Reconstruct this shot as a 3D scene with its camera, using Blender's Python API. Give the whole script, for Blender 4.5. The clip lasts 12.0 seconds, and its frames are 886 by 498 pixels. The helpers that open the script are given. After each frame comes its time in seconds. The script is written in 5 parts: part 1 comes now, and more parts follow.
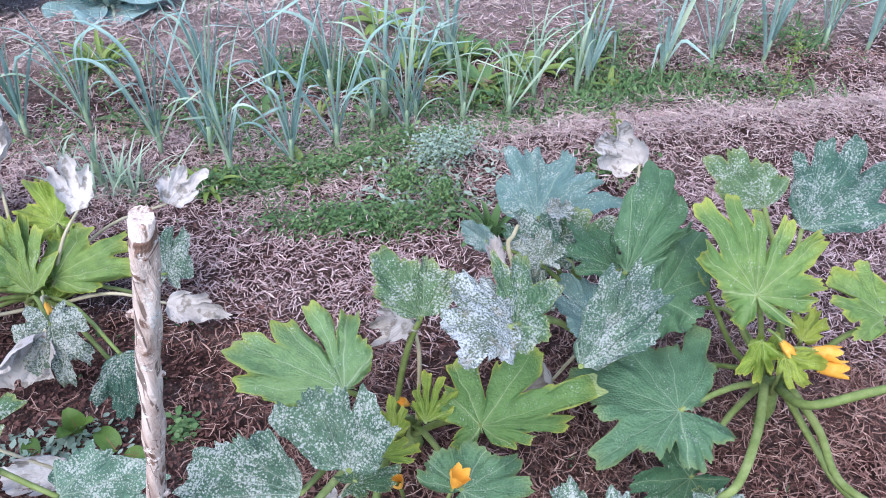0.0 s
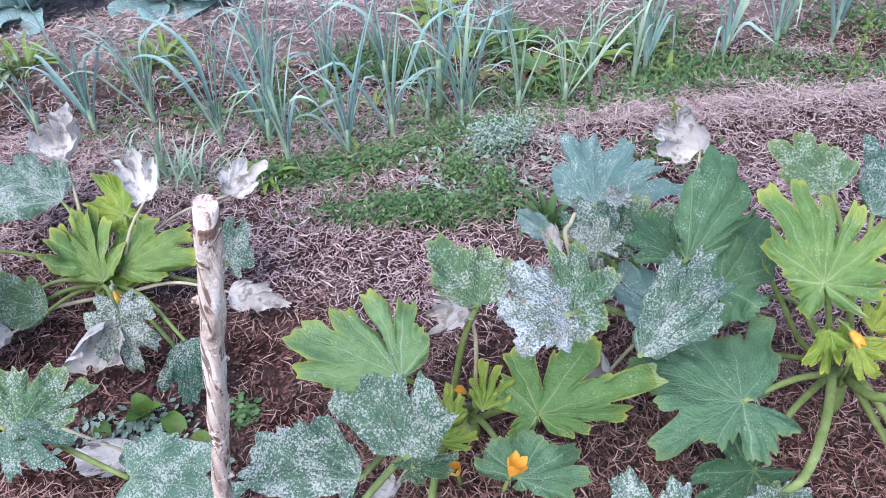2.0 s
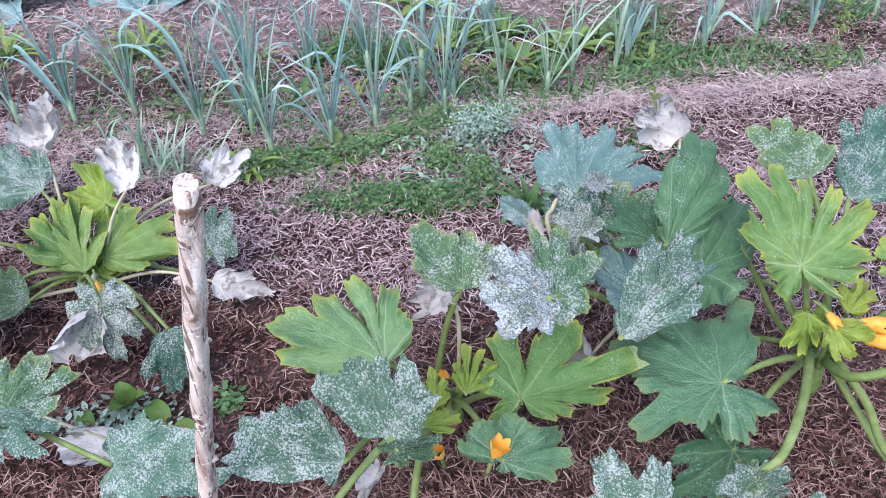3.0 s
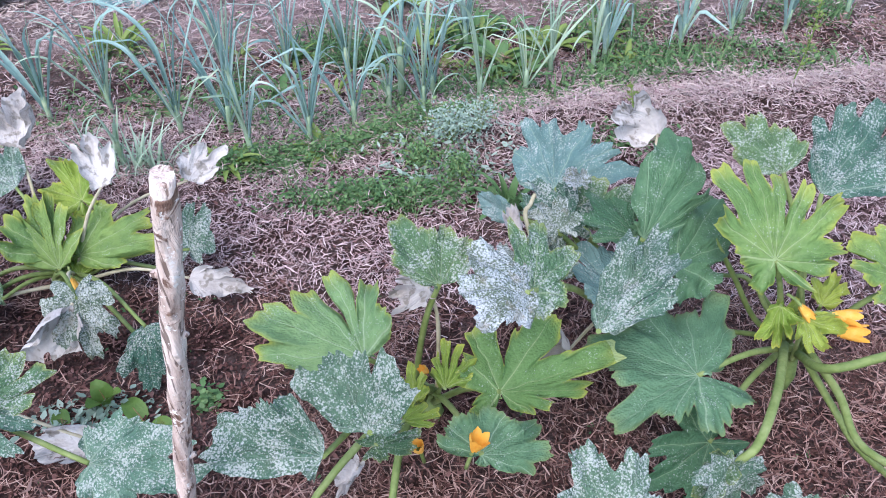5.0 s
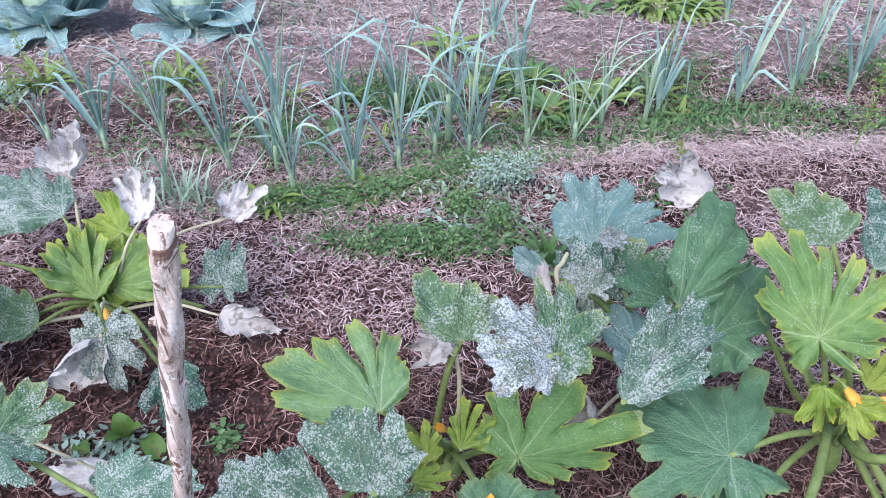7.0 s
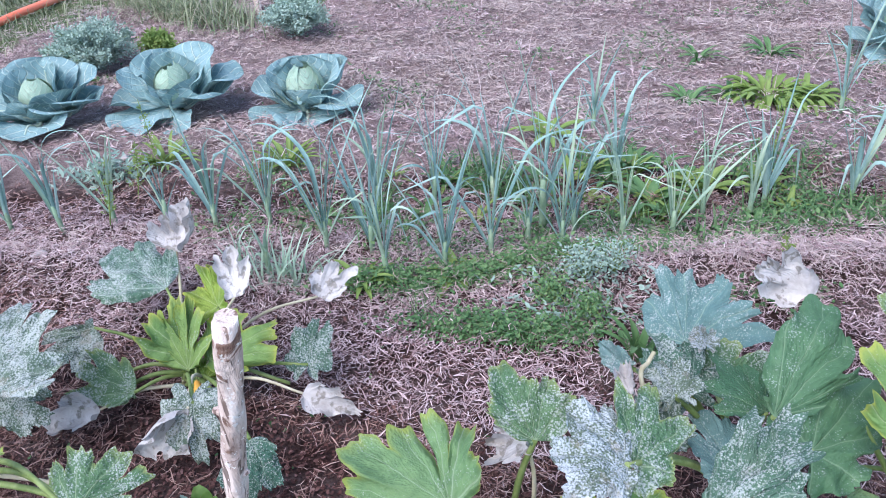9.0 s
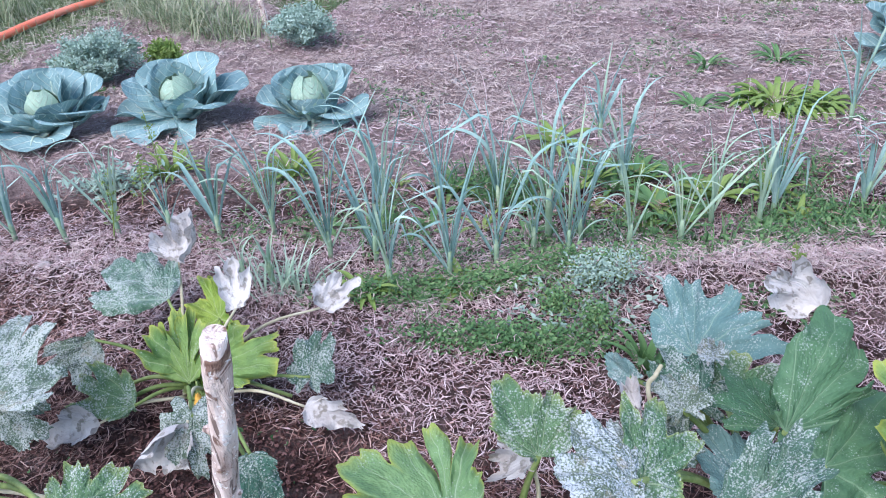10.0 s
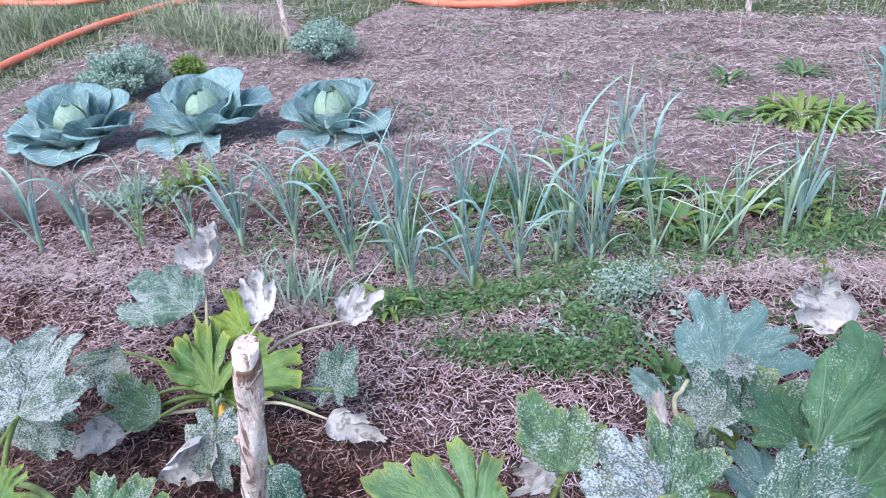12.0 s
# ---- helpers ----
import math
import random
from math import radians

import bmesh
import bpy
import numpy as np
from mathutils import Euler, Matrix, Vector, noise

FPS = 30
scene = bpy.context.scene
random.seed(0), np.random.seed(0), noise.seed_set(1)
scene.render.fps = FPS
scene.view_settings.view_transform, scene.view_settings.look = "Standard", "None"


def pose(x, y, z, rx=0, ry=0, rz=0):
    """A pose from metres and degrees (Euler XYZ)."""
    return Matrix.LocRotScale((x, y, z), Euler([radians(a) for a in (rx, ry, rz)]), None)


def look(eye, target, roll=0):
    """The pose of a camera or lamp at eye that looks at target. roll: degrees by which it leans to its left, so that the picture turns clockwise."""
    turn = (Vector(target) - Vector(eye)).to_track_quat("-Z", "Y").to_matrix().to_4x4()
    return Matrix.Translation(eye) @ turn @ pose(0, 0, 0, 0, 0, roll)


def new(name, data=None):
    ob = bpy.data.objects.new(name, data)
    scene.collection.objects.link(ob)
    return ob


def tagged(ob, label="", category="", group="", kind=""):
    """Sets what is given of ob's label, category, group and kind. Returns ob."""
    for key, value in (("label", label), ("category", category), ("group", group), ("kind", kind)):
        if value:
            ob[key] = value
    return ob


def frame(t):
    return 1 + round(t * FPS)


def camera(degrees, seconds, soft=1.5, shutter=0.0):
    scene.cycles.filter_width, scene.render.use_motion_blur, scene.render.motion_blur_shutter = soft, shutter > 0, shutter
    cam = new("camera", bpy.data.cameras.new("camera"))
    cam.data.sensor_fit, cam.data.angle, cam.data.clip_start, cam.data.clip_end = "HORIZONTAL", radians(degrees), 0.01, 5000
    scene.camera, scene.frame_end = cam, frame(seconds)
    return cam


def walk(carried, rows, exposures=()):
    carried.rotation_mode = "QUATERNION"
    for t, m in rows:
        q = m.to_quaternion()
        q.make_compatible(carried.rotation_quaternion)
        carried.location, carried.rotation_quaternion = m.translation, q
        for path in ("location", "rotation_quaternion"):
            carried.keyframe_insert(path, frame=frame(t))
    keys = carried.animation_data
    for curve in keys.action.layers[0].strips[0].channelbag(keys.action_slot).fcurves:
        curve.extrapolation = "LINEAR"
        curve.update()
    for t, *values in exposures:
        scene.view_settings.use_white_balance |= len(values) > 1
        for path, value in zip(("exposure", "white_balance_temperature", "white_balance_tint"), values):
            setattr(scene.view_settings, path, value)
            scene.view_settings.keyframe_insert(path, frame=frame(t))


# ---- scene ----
cam = camera(60.5, 12.0, soft=1.0)
PATH = [
    (0, (0.412, 0.312, 1.532), (0.169, 1.819, 0.241), 2.2),
    (0.5, (0.401, 0.324, 1.529), (0.04, 1.794, 0.222), 0.2),
    (1, (0.4, 0.309, 1.53), (0.009, 1.773, 0.224), -2.0),
    (1.5, (0.411, 0.306, 1.529), (0.017, 1.768, 0.224), -2.1),
    (2, (0.41, 0.308, 1.528), (0.029, 1.77, 0.218), -1.6),
    (2.5, (0.413, 0.3, 1.523), (0.055, 1.764, 0.208), -1.2),
    (3, (0.42, 0.291, 1.519), (0.078, 1.753, 0.197), -1.0),
    (3.5, (0.428, 0.293, 1.514), (0.111, 1.756, 0.187), -0.7),
    (3.7, (0.44, 0.282, 1.522), (0.117, 1.74, 0.193), -0.8),
    (5.5, (0.42, 0.283, 1.513), (0.138, 1.759, 0.192), 0.4),
    (6, (0.421, 0.281, 1.52), (0.128, 1.763, 0.21), 0.4),
    (6.5, (0.424, 0.288, 1.525), (0.103, 1.801, 0.257), 0.4),
    (7, (0.471, 0.34, 1.513), (0.025, 1.844, 0.273), -0.0),
    (7.5, (0.483, 0.389, 1.521), (-0.065, 1.913, 0.348), -0.9),
    (7.7, (0.477, 0.375, 1.516), (-0.116, 1.92, 0.392), -1.0),
    (9.3, (0.509, 0.39, 1.534), (-0.233, 1.907, 0.464), -3.2),
    (9.5, (0.509, 0.394, 1.529), (-0.235, 1.914, 0.463), -3.2),
    (10, (0.507, 0.416, 1.52), (-0.254, 1.935, 0.465), -3.6),
    (10.5, (0.505, 0.426, 1.518), (-0.273, 1.944, 0.475), -4.0),
    (11, (0.515, 0.412, 1.524), (-0.281, 1.925, 0.486), -4.3),
    (11.5, (0.507, 0.409, 1.525), (-0.298, 1.925, 0.498), -4.3),
    (12, (0.497, 0.407, 1.52), (-0.315, 1.924, 0.5), -4.2),
]
walk(cam, [(t, look(eye, target, roll)) for t, eye, target, roll in PATH],
     exposures=((0.0, 1.46, 6300.0, 16.0), (7.0, 1.46, 6300.0, 16.0), (9.5, 1.46, 6120.0, 15.0), (12.0, 1.46, 6120.0, 15.0)))

# ---------------------------------------------------------------- light
world = bpy.data.worlds.new("sky")
scene.world = world
world.use_nodes = True
_wn = world.node_tree.nodes
_sky = _wn.new("ShaderNodeTexSky")
_sky.sky_type = "NISHITA"
_sky.sun_disc = False
_sky.sun_elevation, _sky.sun_rotation = radians(48), radians(200)
_sky.air_density, _sky.dust_density = 1.0, 0.8
_wn["Background"].inputs["Strength"].default_value = 0.13
world.node_tree.links.new(_sky.outputs[0], _wn["Background"].inputs["Color"])
_sun = bpy.data.lights.new("sun", "SUN")
_sun.energy, _sun.angle, _sun.color = 1.5, radians(60), (1.0, 0.95, 0.90)
sun = new("sun", _sun)
sun.matrix_world = look((0, 0, 10), (0 + 1.2, 10 * 0.55, 1.0))


# ---------------------------------------------------------------- materials
class Nodes:
    """Short hand for a node material."""

    def __init__(self, name):
        self.mat = bpy.data.materials.new(name)
        self.mat.use_nodes = True
        self.tree = self.mat.node_tree
        self.bsdf = self.tree.nodes["Principled BSDF"]
        self.out = self.tree.nodes["Material Output"]

    def node(self, kind, **kw):
        n = self.tree.nodes.new(kind)
        for k, v in kw.items():
            setattr(n, k, v)
        return n

    def put(self, sock, value):
        if isinstance(value, bpy.types.NodeSocket):
            self.tree.links.new(value, sock)
        elif value is not None:
            sock.default_value = (*value, 1.0) if isinstance(value, tuple) and len(value) == 3 and sock.type == "RGBA" else value

    def math(self, op, a, b=None, c=None):
        n = self.node("ShaderNodeMath", operation=op)
        for i, v in enumerate((a, b, c)):
            self.put(n.inputs[i], v)
        return n.outputs[0]

    def mix(self, fac, a, b, blend="MIX"):
        n = self.node("ShaderNodeMix", data_type="RGBA", blend_type=blend)
        self.put(n.inputs["Factor"], fac)
        self.put(n.inputs["A"], a)
        self.put(n.inputs["B"], b)
        return n.outputs["Result"]

    def ramp(self, fac, lo, hi, a=0.0, b=1.0):
        n = self.node("ShaderNodeMapRange", interpolation_type="SMOOTHSTEP")
        for i, v in enumerate((fac, lo, hi, a, b)):
            self.put(n.inputs[i], v)
        return n.outputs[0]

    def colours(self, fac, *stops):
        n = self.node("ShaderNodeValToRGB")
        e = n.color_ramp.elements
        while len(e) < len(stops):
            e.new(0.5)
        for el, (p, c) in zip(e, stops):
            el.position, el.color = p, (*c, 1)
        self.put(n.inputs[0], fac)
        return n.outputs[0]

    def noise(self, scale, detail=3.0, rough=0.55, vec=None, stretch=None, distort=0.0):
        n = self.node("ShaderNodeTexNoise")
        n.inputs["Scale"].default_value, n.inputs["Detail"].default_value = scale, detail
        n.inputs["Roughness"].default_value, n.inputs["Distortion"].default_value = rough, distort
        v = vec if vec is not None else self.where()
        if stretch:
            m = self.node("ShaderNodeMapping")
            m.inputs["Scale"].default_value = stretch
            self.put(m.inputs[0], v)
            v = m.outputs[0]
        self.put(n.inputs["Vector"], v)
        return n.outputs["Fac"]

    def where(self):
        return self.node("ShaderNodeNewGeometry").outputs["Position"]

    def island(self):
        return self.node("ShaderNodeNewGeometry").outputs["Random Per Island"]

    def chance(self):
        return self.node("ShaderNodeObjectInfo").outputs["Random"]

    def bump(self, height, dist, strength=1.0):
        n = self.node("ShaderNodeBump")
        n.inputs["Distance"].default_value, n.inputs["Strength"].default_value = dist, strength
        self.put(n.inputs["Height"], height)
        return n.outputs[0]

    def finish(self, colour, rough=0.7, normal=None, thin=0.0, spec=0.4):
        self.put(self.bsdf.inputs["Base Color"], colour)
        self.put(self.bsdf.inputs["Roughness"], rough)
        self.bsdf.inputs["Specular IOR Level"].default_value = spec
        if normal is not None:
            self.put(self.bsdf.inputs["Normal"], normal)
        if thin:
            t = self.node("ShaderNodeBsdfTranslucent")
            self.put(t.inputs["Color"], colour)
            m = self.node("ShaderNodeMixShader")
            m.inputs[0].default_value = thin
            self.put(m.inputs[1], self.bsdf.outputs[0])
            self.put(m.inputs[2], t.outputs[0])
            self.put(self.out.inputs[0], m.outputs[0])
        return self.mat


def leaf_material(name, base, second, vein, mildew, edge=None, patch=0.0):
    """A palmate leaf: blade in two greens, pale veins, white mildew specks. mildew: 0 to 1."""
    k = Nodes(name)
    uv = k.node("ShaderNodeUVMap")
    sep = k.node("ShaderNodeSeparateXYZ")
    k.put(sep.inputs[0], uv.outputs[0])
    u, v = sep.outputs[0], sep.outputs[1]
    angle = k.math("ARCTAN2", v, u)
    r = k.math("SQRT", k.math("ADD", k.math("MULTIPLY", u, u), k.math("MULTIPLY", v, v)))
    d = k.math("PINGPONG", angle, radians(23))
    side = k.math("MULTIPLY", r, k.math("SINE", d))
    along = k.math("MULTIPLY", r, k.math("COSINE", d))
    width = k.math("MULTIPLY_ADD", r, -0.006, 0.0105)
    main = k.ramp(k.math("DIVIDE", side, width), 0.5, 1.3, 1.0, 0.0)
    rib = k.math("PINGPONG", k.math("ADD", k.math("MULTIPLY_ADD", side, -1.1, along), k.math("MULTIPLY", k.noise(30.0, 2.0), 0.05)), 0.085)
    ribs = k.math("MULTIPLY", k.ramp(rib, 0.002, 0.010, 1.0, 0.0), 0.17)
    veins = k.math("MAXIMUM", main, ribs)
    big, fine = k.noise(9.0, 2.0), k.noise(190.0, 3.0, 0.7)
    hue = k.math("ADD", k.math("MULTIPLY", big, 0.7), k.math("MULTIPLY", k.chance(), 0.35))
    col = k.mix(k.ramp(hue, 0.3, 0.75), base, second)
    col = k.mix(k.math("MULTIPLY", k.ramp(k.noise(38.0, 4.0), 0.3, 0.75), 0.42), col, (base[0] * 0.45, base[1] * 0.5, base[2] * 0.5))
    if edge:
        rim = k.node("ShaderNodeAttribute", attribute_name="rim")
        col = k.mix(k.math("MULTIPLY", k.math("MAXIMUM", k.ramp(rim.outputs["Fac"], 0.92, 0.98), k.math("MULTIPLY", k.ramp(k.math("ADD", rim.outputs["Fac"], k.math("MULTIPLY", big, 0.25)), 0.94, 1.16), 0.7)), 0.8), col, edge)
    halo = k.math("MULTIPLY", k.ramp(k.math("DIVIDE", side, width), 0.8, 5.0, 1.0, 0.0), 0.13)
    col = k.mix(k.math("MAXIMUM", k.math("MULTIPLY", veins, 0.6), halo), col, vein)
    rough = 0.62
    if mildew:
        dots = k.node("ShaderNodeTexVoronoi", feature="F1")
        dots.inputs["Scale"].default_value = 250.0
        k.put(dots.inputs["Vector"], k.where())
        cover = k.math("MULTIPLY_ADD", k.noise(20.0, 3.0), 0.7, -0.35)
        spot = k.math("ADD", k.math("MULTIPLY", fine, 0.85), k.math("MULTIPLY", dots.outputs["Distance"], -0.40))
        spot = k.math("ADD", spot, k.math("ADD", cover, k.math("MULTIPLY", veins, -0.08)))
        lo = 0.485 - 0.34 * mildew
        white = k.math("MULTIPLY", k.ramp(spot, lo - 0.09, lo + 0.15), 0.55 + 0.27 * mildew)
        col = k.mix(white, col, k.mix(big, (0.43, 0.48, 0.45), (0.61, 0.645, 0.645)) if mildew < 0.95 else k.mix(big, (0.46, 0.52, 0.54), (0.68, 0.72, 0.77)))
        rough = k.math("MULTIPLY_ADD", white, 0.3, 0.6)
    if patch:
        col = k.mix(k.math("MULTIPLY", k.ramp(k.noise(22.0, 4.0), 0.56, 0.64), patch), col, (0.30, 0.25, 0.18))
    cell = k.node("ShaderNodeTexVoronoi", feature="F1")
    cell.inputs["Scale"].default_value = 26.0
    k.put(cell.inputs["Vector"], uv.outputs[0])
    height = k.math("ADD", k.math("MULTIPLY", cell.outputs["Distance"], -0.5), k.math("MULTIPLY", veins, -0.2))
    height = k.math("ADD", height, k.math("ADD", k.math("MULTIPLY", fine, 0.25), k.math("MULTIPLY", k.ramp(rib, 0.0, 0.05), 0.07)))
    return k.finish(col, rough, k.bump(height, 0.0085 if mildew > 0.5 else 0.0042, 0.95), thin=0.18, spec=0.3)


LEAF = {
    "green": leaf_material("leaf_green", (0.070, 0.165, 0.088), (0.105, 0.215, 0.115), (0.28, 0.40, 0.27), 0.08, (0.15, 0.22, 0.09)),
    "fresh": leaf_material("leaf_fresh", (0.115, 0.235, 0.105), (0.175, 0.300, 0.125), (0.36, 0.47, 0.31), 0.12, (0.29, 0.35, 0.07)),
    "lime": leaf_material("leaf_lime", (0.112, 0.222, 0.068), (0.200, 0.312, 0.085), (0.34, 0.43, 0.22), 0.10, (0.33, 0.37, 0.07)),
    "young": leaf_material("leaf_young", (0.18, 0.29, 0.045), (0.31, 0.39, 0.07), (0.40, 0.46, 0.20), 0.06, (0.40, 0.41, 0.07)),
    "dark": leaf_material("leaf_dark", (0.050, 0.130, 0.066), (0.090, 0.190, 0.092), (0.21, 0.32, 0.19), 0.22),
    "blue": leaf_material("leaf_blue", (0.12, 0.225, 0.215), (0.19, 0.30, 0.285), (0.28, 0.40, 0.32), 0.45),
    "mildew": leaf_material("leaf_mildew", (0.058, 0.135, 0.092), (0.105, 0.192, 0.125), (0.32, 0.42, 0.34), 0.72, None, 0.05),
    "mildewgrey": leaf_material("leaf_mildew_grey", (0.085, 0.14, 0.095), (0.14, 0.195, 0.13), (0.40, 0.46, 0.40), 0.86, None, 0.3),
    "mildewgreen": leaf_material("leaf_mildew_green", (0.075, 0.165, 0.085), (0.125, 0.22, 0.10), (0.32, 0.42, 0.26), 0.60, (0.24, 0.30, 0.10)),
    "mildewblue": leaf_material("leaf_mildew_blue", (0.05, 0.13, 0.095), (0.10, 0.20, 0.14), (0.28, 0.38, 0.30), 0.62),
    "powder": leaf_material("leaf_powder", (0.13, 0.18, 0.12), (0.19, 0.22, 0.16), (0.50, 0.53, 0.48), 0.97, None, 0.35),
}


def dead_material():
    k = Nodes("leaf_dead")
    big, fine = k.noise(16.0, 3.0), k.noise(110.0, 3.0)
    hue = k.math("ADD", k.math("MULTIPLY", big, 0.75), k.math("MULTIPLY_ADD", k.chance(), 0.2, 0.12))
    col = k.colours(hue, (0.22, (0.23, 0.21, 0.20)), (0.48, (0.44, 0.415, 0.405)), (0.72, (0.66, 0.64, 0.635)))
    col = k.mix(k.math("MULTIPLY", k.ramp(k.noise(34.0, 5.0), 0.54, 0.62), 0.75), col, (0.21, 0.19, 0.165))
    col = k.mix(k.math("MULTIPLY", k.ramp(fine, 0.5, 0.65), 0.35), col, (0.54, 0.52, 0.515))
    return k.finish(col, 0.9, k.bump(k.math("ADD", fine, k.math("MULTIPLY", k.noise(26.0, 3.0), 1.5)), 0.004, 1.0), thin=0.15, spec=0.15)


LEAF["dead"] = dead_material()


def plain(name, stops, scale=20.0, rough=0.7, bump=0.002, thin=0.0, island=0.0, fine=90.0, spec=0.35):
    """A mottled surface: a ramp over two scales of noise, the object's chance and the piece's chance."""
    k = Nodes(name)
    h = k.math("ADD", k.math("MULTIPLY", k.noise(scale, 3.0), 0.65), k.math("MULTIPLY", k.noise(fine, 2.0), 0.2))
    h = k.math("ADD", h, k.math("MULTIPLY_ADD", k.chance(), 0.2, -0.02))
    if island:
        h = k.mix(island, h, k.island())
    col = k.colours(h, *stops)
    return k.finish(col, rough, k.bump(k.noise(fine, 3.0), bump), thin=thin, spec=spec)


M_STALK = plain("leaf_stalk", ((0.25, (0.085, 0.135, 0.035)), (0.5, (0.160, 0.220, 0.065)), (0.8, (0.28, 0.335, 0.14))), 30, 0.6)
M_DRY_STALK = plain("dry_stalk", ((0.25, (0.33, 0.30, 0.18)), (0.7, (0.52, 0.48, 0.36))), 30, 0.8)
M_PETAL = plain("petal", ((0.2, (0.80, 0.30, 0.03)), (0.5, (0.84, 0.45, 0.07)), (0.8, (0.85, 0.60, 0.20))), 60, 0.6, thin=0.25)
M_LEEK = plain("leek_blade", ((0.2, (0.13, 0.25, 0.235)), (0.5, (0.27, 0.42, 0.385)), (0.8, (0.48, 0.61, 0.555))), 9, 0.5, thin=0.15)
M_LEEK_PALE = plain("leek_blade_pale", ((0.2, (0.24, 0.38, 0.27)), (0.5, (0.38, 0.51, 0.39)), (0.85, (0.50, 0.56, 0.35))), 9, 0.5, thin=0.2)
M_SHAFT = plain("leek_shaft", ((0.2, (0.16, 0.27, 0.17)), (0.6, (0.27, 0.38, 0.25)), (0.85, (0.50, 0.53, 0.38))), 25, 0.5)
M_HEART = plain("cabbage_heart", ((0.2, (0.22, 0.34, 0.19)), (0.6, (0.36, 0.47, 0.29)), (0.9, (0.48, 0.56, 0.36))), 10, 0.5, thin=0.1)
M_RIB = plain("cabbage_rib", ((0.2, (0.34, 0.44, 0.36)), (0.7, (0.46, 0.55, 0.46))), 20, 0.5)
M_WEED = plain("weed_green", ((0.1, (0.035, 0.090, 0.035)), (0.5, (0.090, 0.195, 0.070)), (0.9, (0.23, 0.345, 0.15))), 5, 0.6, thin=0.2, island=0.5)
M_LUSH = plain("weed_lush", ((0.1, (0.10, 0.19, 0.045)), (0.5, (0.19, 0.285, 0.07)), (0.9, (0.31, 0.37, 0.13))), 8, 0.55, thin=0.25, island=0.4)
M_GREY = plain("weed_grey", ((0.1, (0.15, 0.24, 0.19)), (0.5, (0.27, 0.38, 0.315)), (0.9, (0.44, 0.54, 0.47))), 8, 0.7, thin=0.15, island=0.5)
M_GRASS = plain("grass", ((0.1, (0.10, 0.15, 0.075)), (0.45, (0.22, 0.275, 0.15)), (0.9, (0.50, 0.47, 0.36))), 4, 0.65, thin=0.2, island=0.6)
M_STRAW = plain("straw", ((0.05, (0.075, 0.040, 0.041)), (0.25, (0.235, 0.145, 0.148)), (0.5, (0.43, 0.310, 0.312)), (0.75, (0.58, 0.460, 0.460)), (0.97, (0.73, 0.635, 0.63))), 7.0, 0.85, island=0.7, spec=0.15)
# brown straw, its colour also darkened for the shade under the zucchini leaves
M_BROWN_SHADED_STRAW = plain("brown_shaded_straw", ((0.05, (0.026, 0.012, 0.010)), (0.3, (0.118, 0.057, 0.049)), (0.55, (0.255, 0.145, 0.124)), (0.78, (0.41, 0.272, 0.236)), (0.97, (0.56, 0.44, 0.39))), 7.0, 0.85, island=0.7, spec=0.15)
M_CLIPPINGS = plain("pale_clippings", ((0.05, (0.24, 0.17, 0.155)), (0.3, (0.37, 0.285, 0.265)), (0.55, (0.47, 0.385, 0.355)), (0.8, (0.57, 0.49, 0.45)), (0.97, (0.70, 0.63, 0.59))), 3.0, 0.85, island=0.5, spec=0.15)
M_CRUMB = plain("soil_crumb", ((0.1, (0.020, 0.010, 0.009)), (0.45, (0.088, 0.042, 0.038)), (0.8, (0.20, 0.108, 0.098)), (0.97, (0.30, 0.20, 0.185))), 30, 0.95, 0.004, island=0.6, spec=0.1)
M_STONE = plain("stone", ((0.2, (0.32, 0.27, 0.25)), (0.6, (0.48, 0.43, 0.41)), (0.9, (0.62, 0.58, 0.56))), 40, 0.85, 0.004)
M_CHARD = plain("chard_leaf", ((0.2, (0.065, 0.14, 0.032)), (0.6, (0.125, 0.23, 0.05)), (0.9, (0.20, 0.18, 0.06))), 30, 0.5, thin=0.2)
M_CHARD_RIB = plain("chard_rib", ((0.3, (0.22, 0.09, 0.06)), (0.7, (0.30, 0.16, 0.08))), 30, 0.5)


def tube_material():
    k = Nodes("orange_plastic")
    dirt = k.ramp(k.noise(7.0, 4.0), 0.45, 0.7)
    col = k.mix(k.math("MULTIPLY", dirt, 0.45), (0.82, 0.19, 0.10), (0.66, 0.33, 0.24))
    return k.finish(col, 0.5, k.bump(k.noise(160.0, 2.0), 0.001), spec=0.4)


M_TUBE = tube_material()


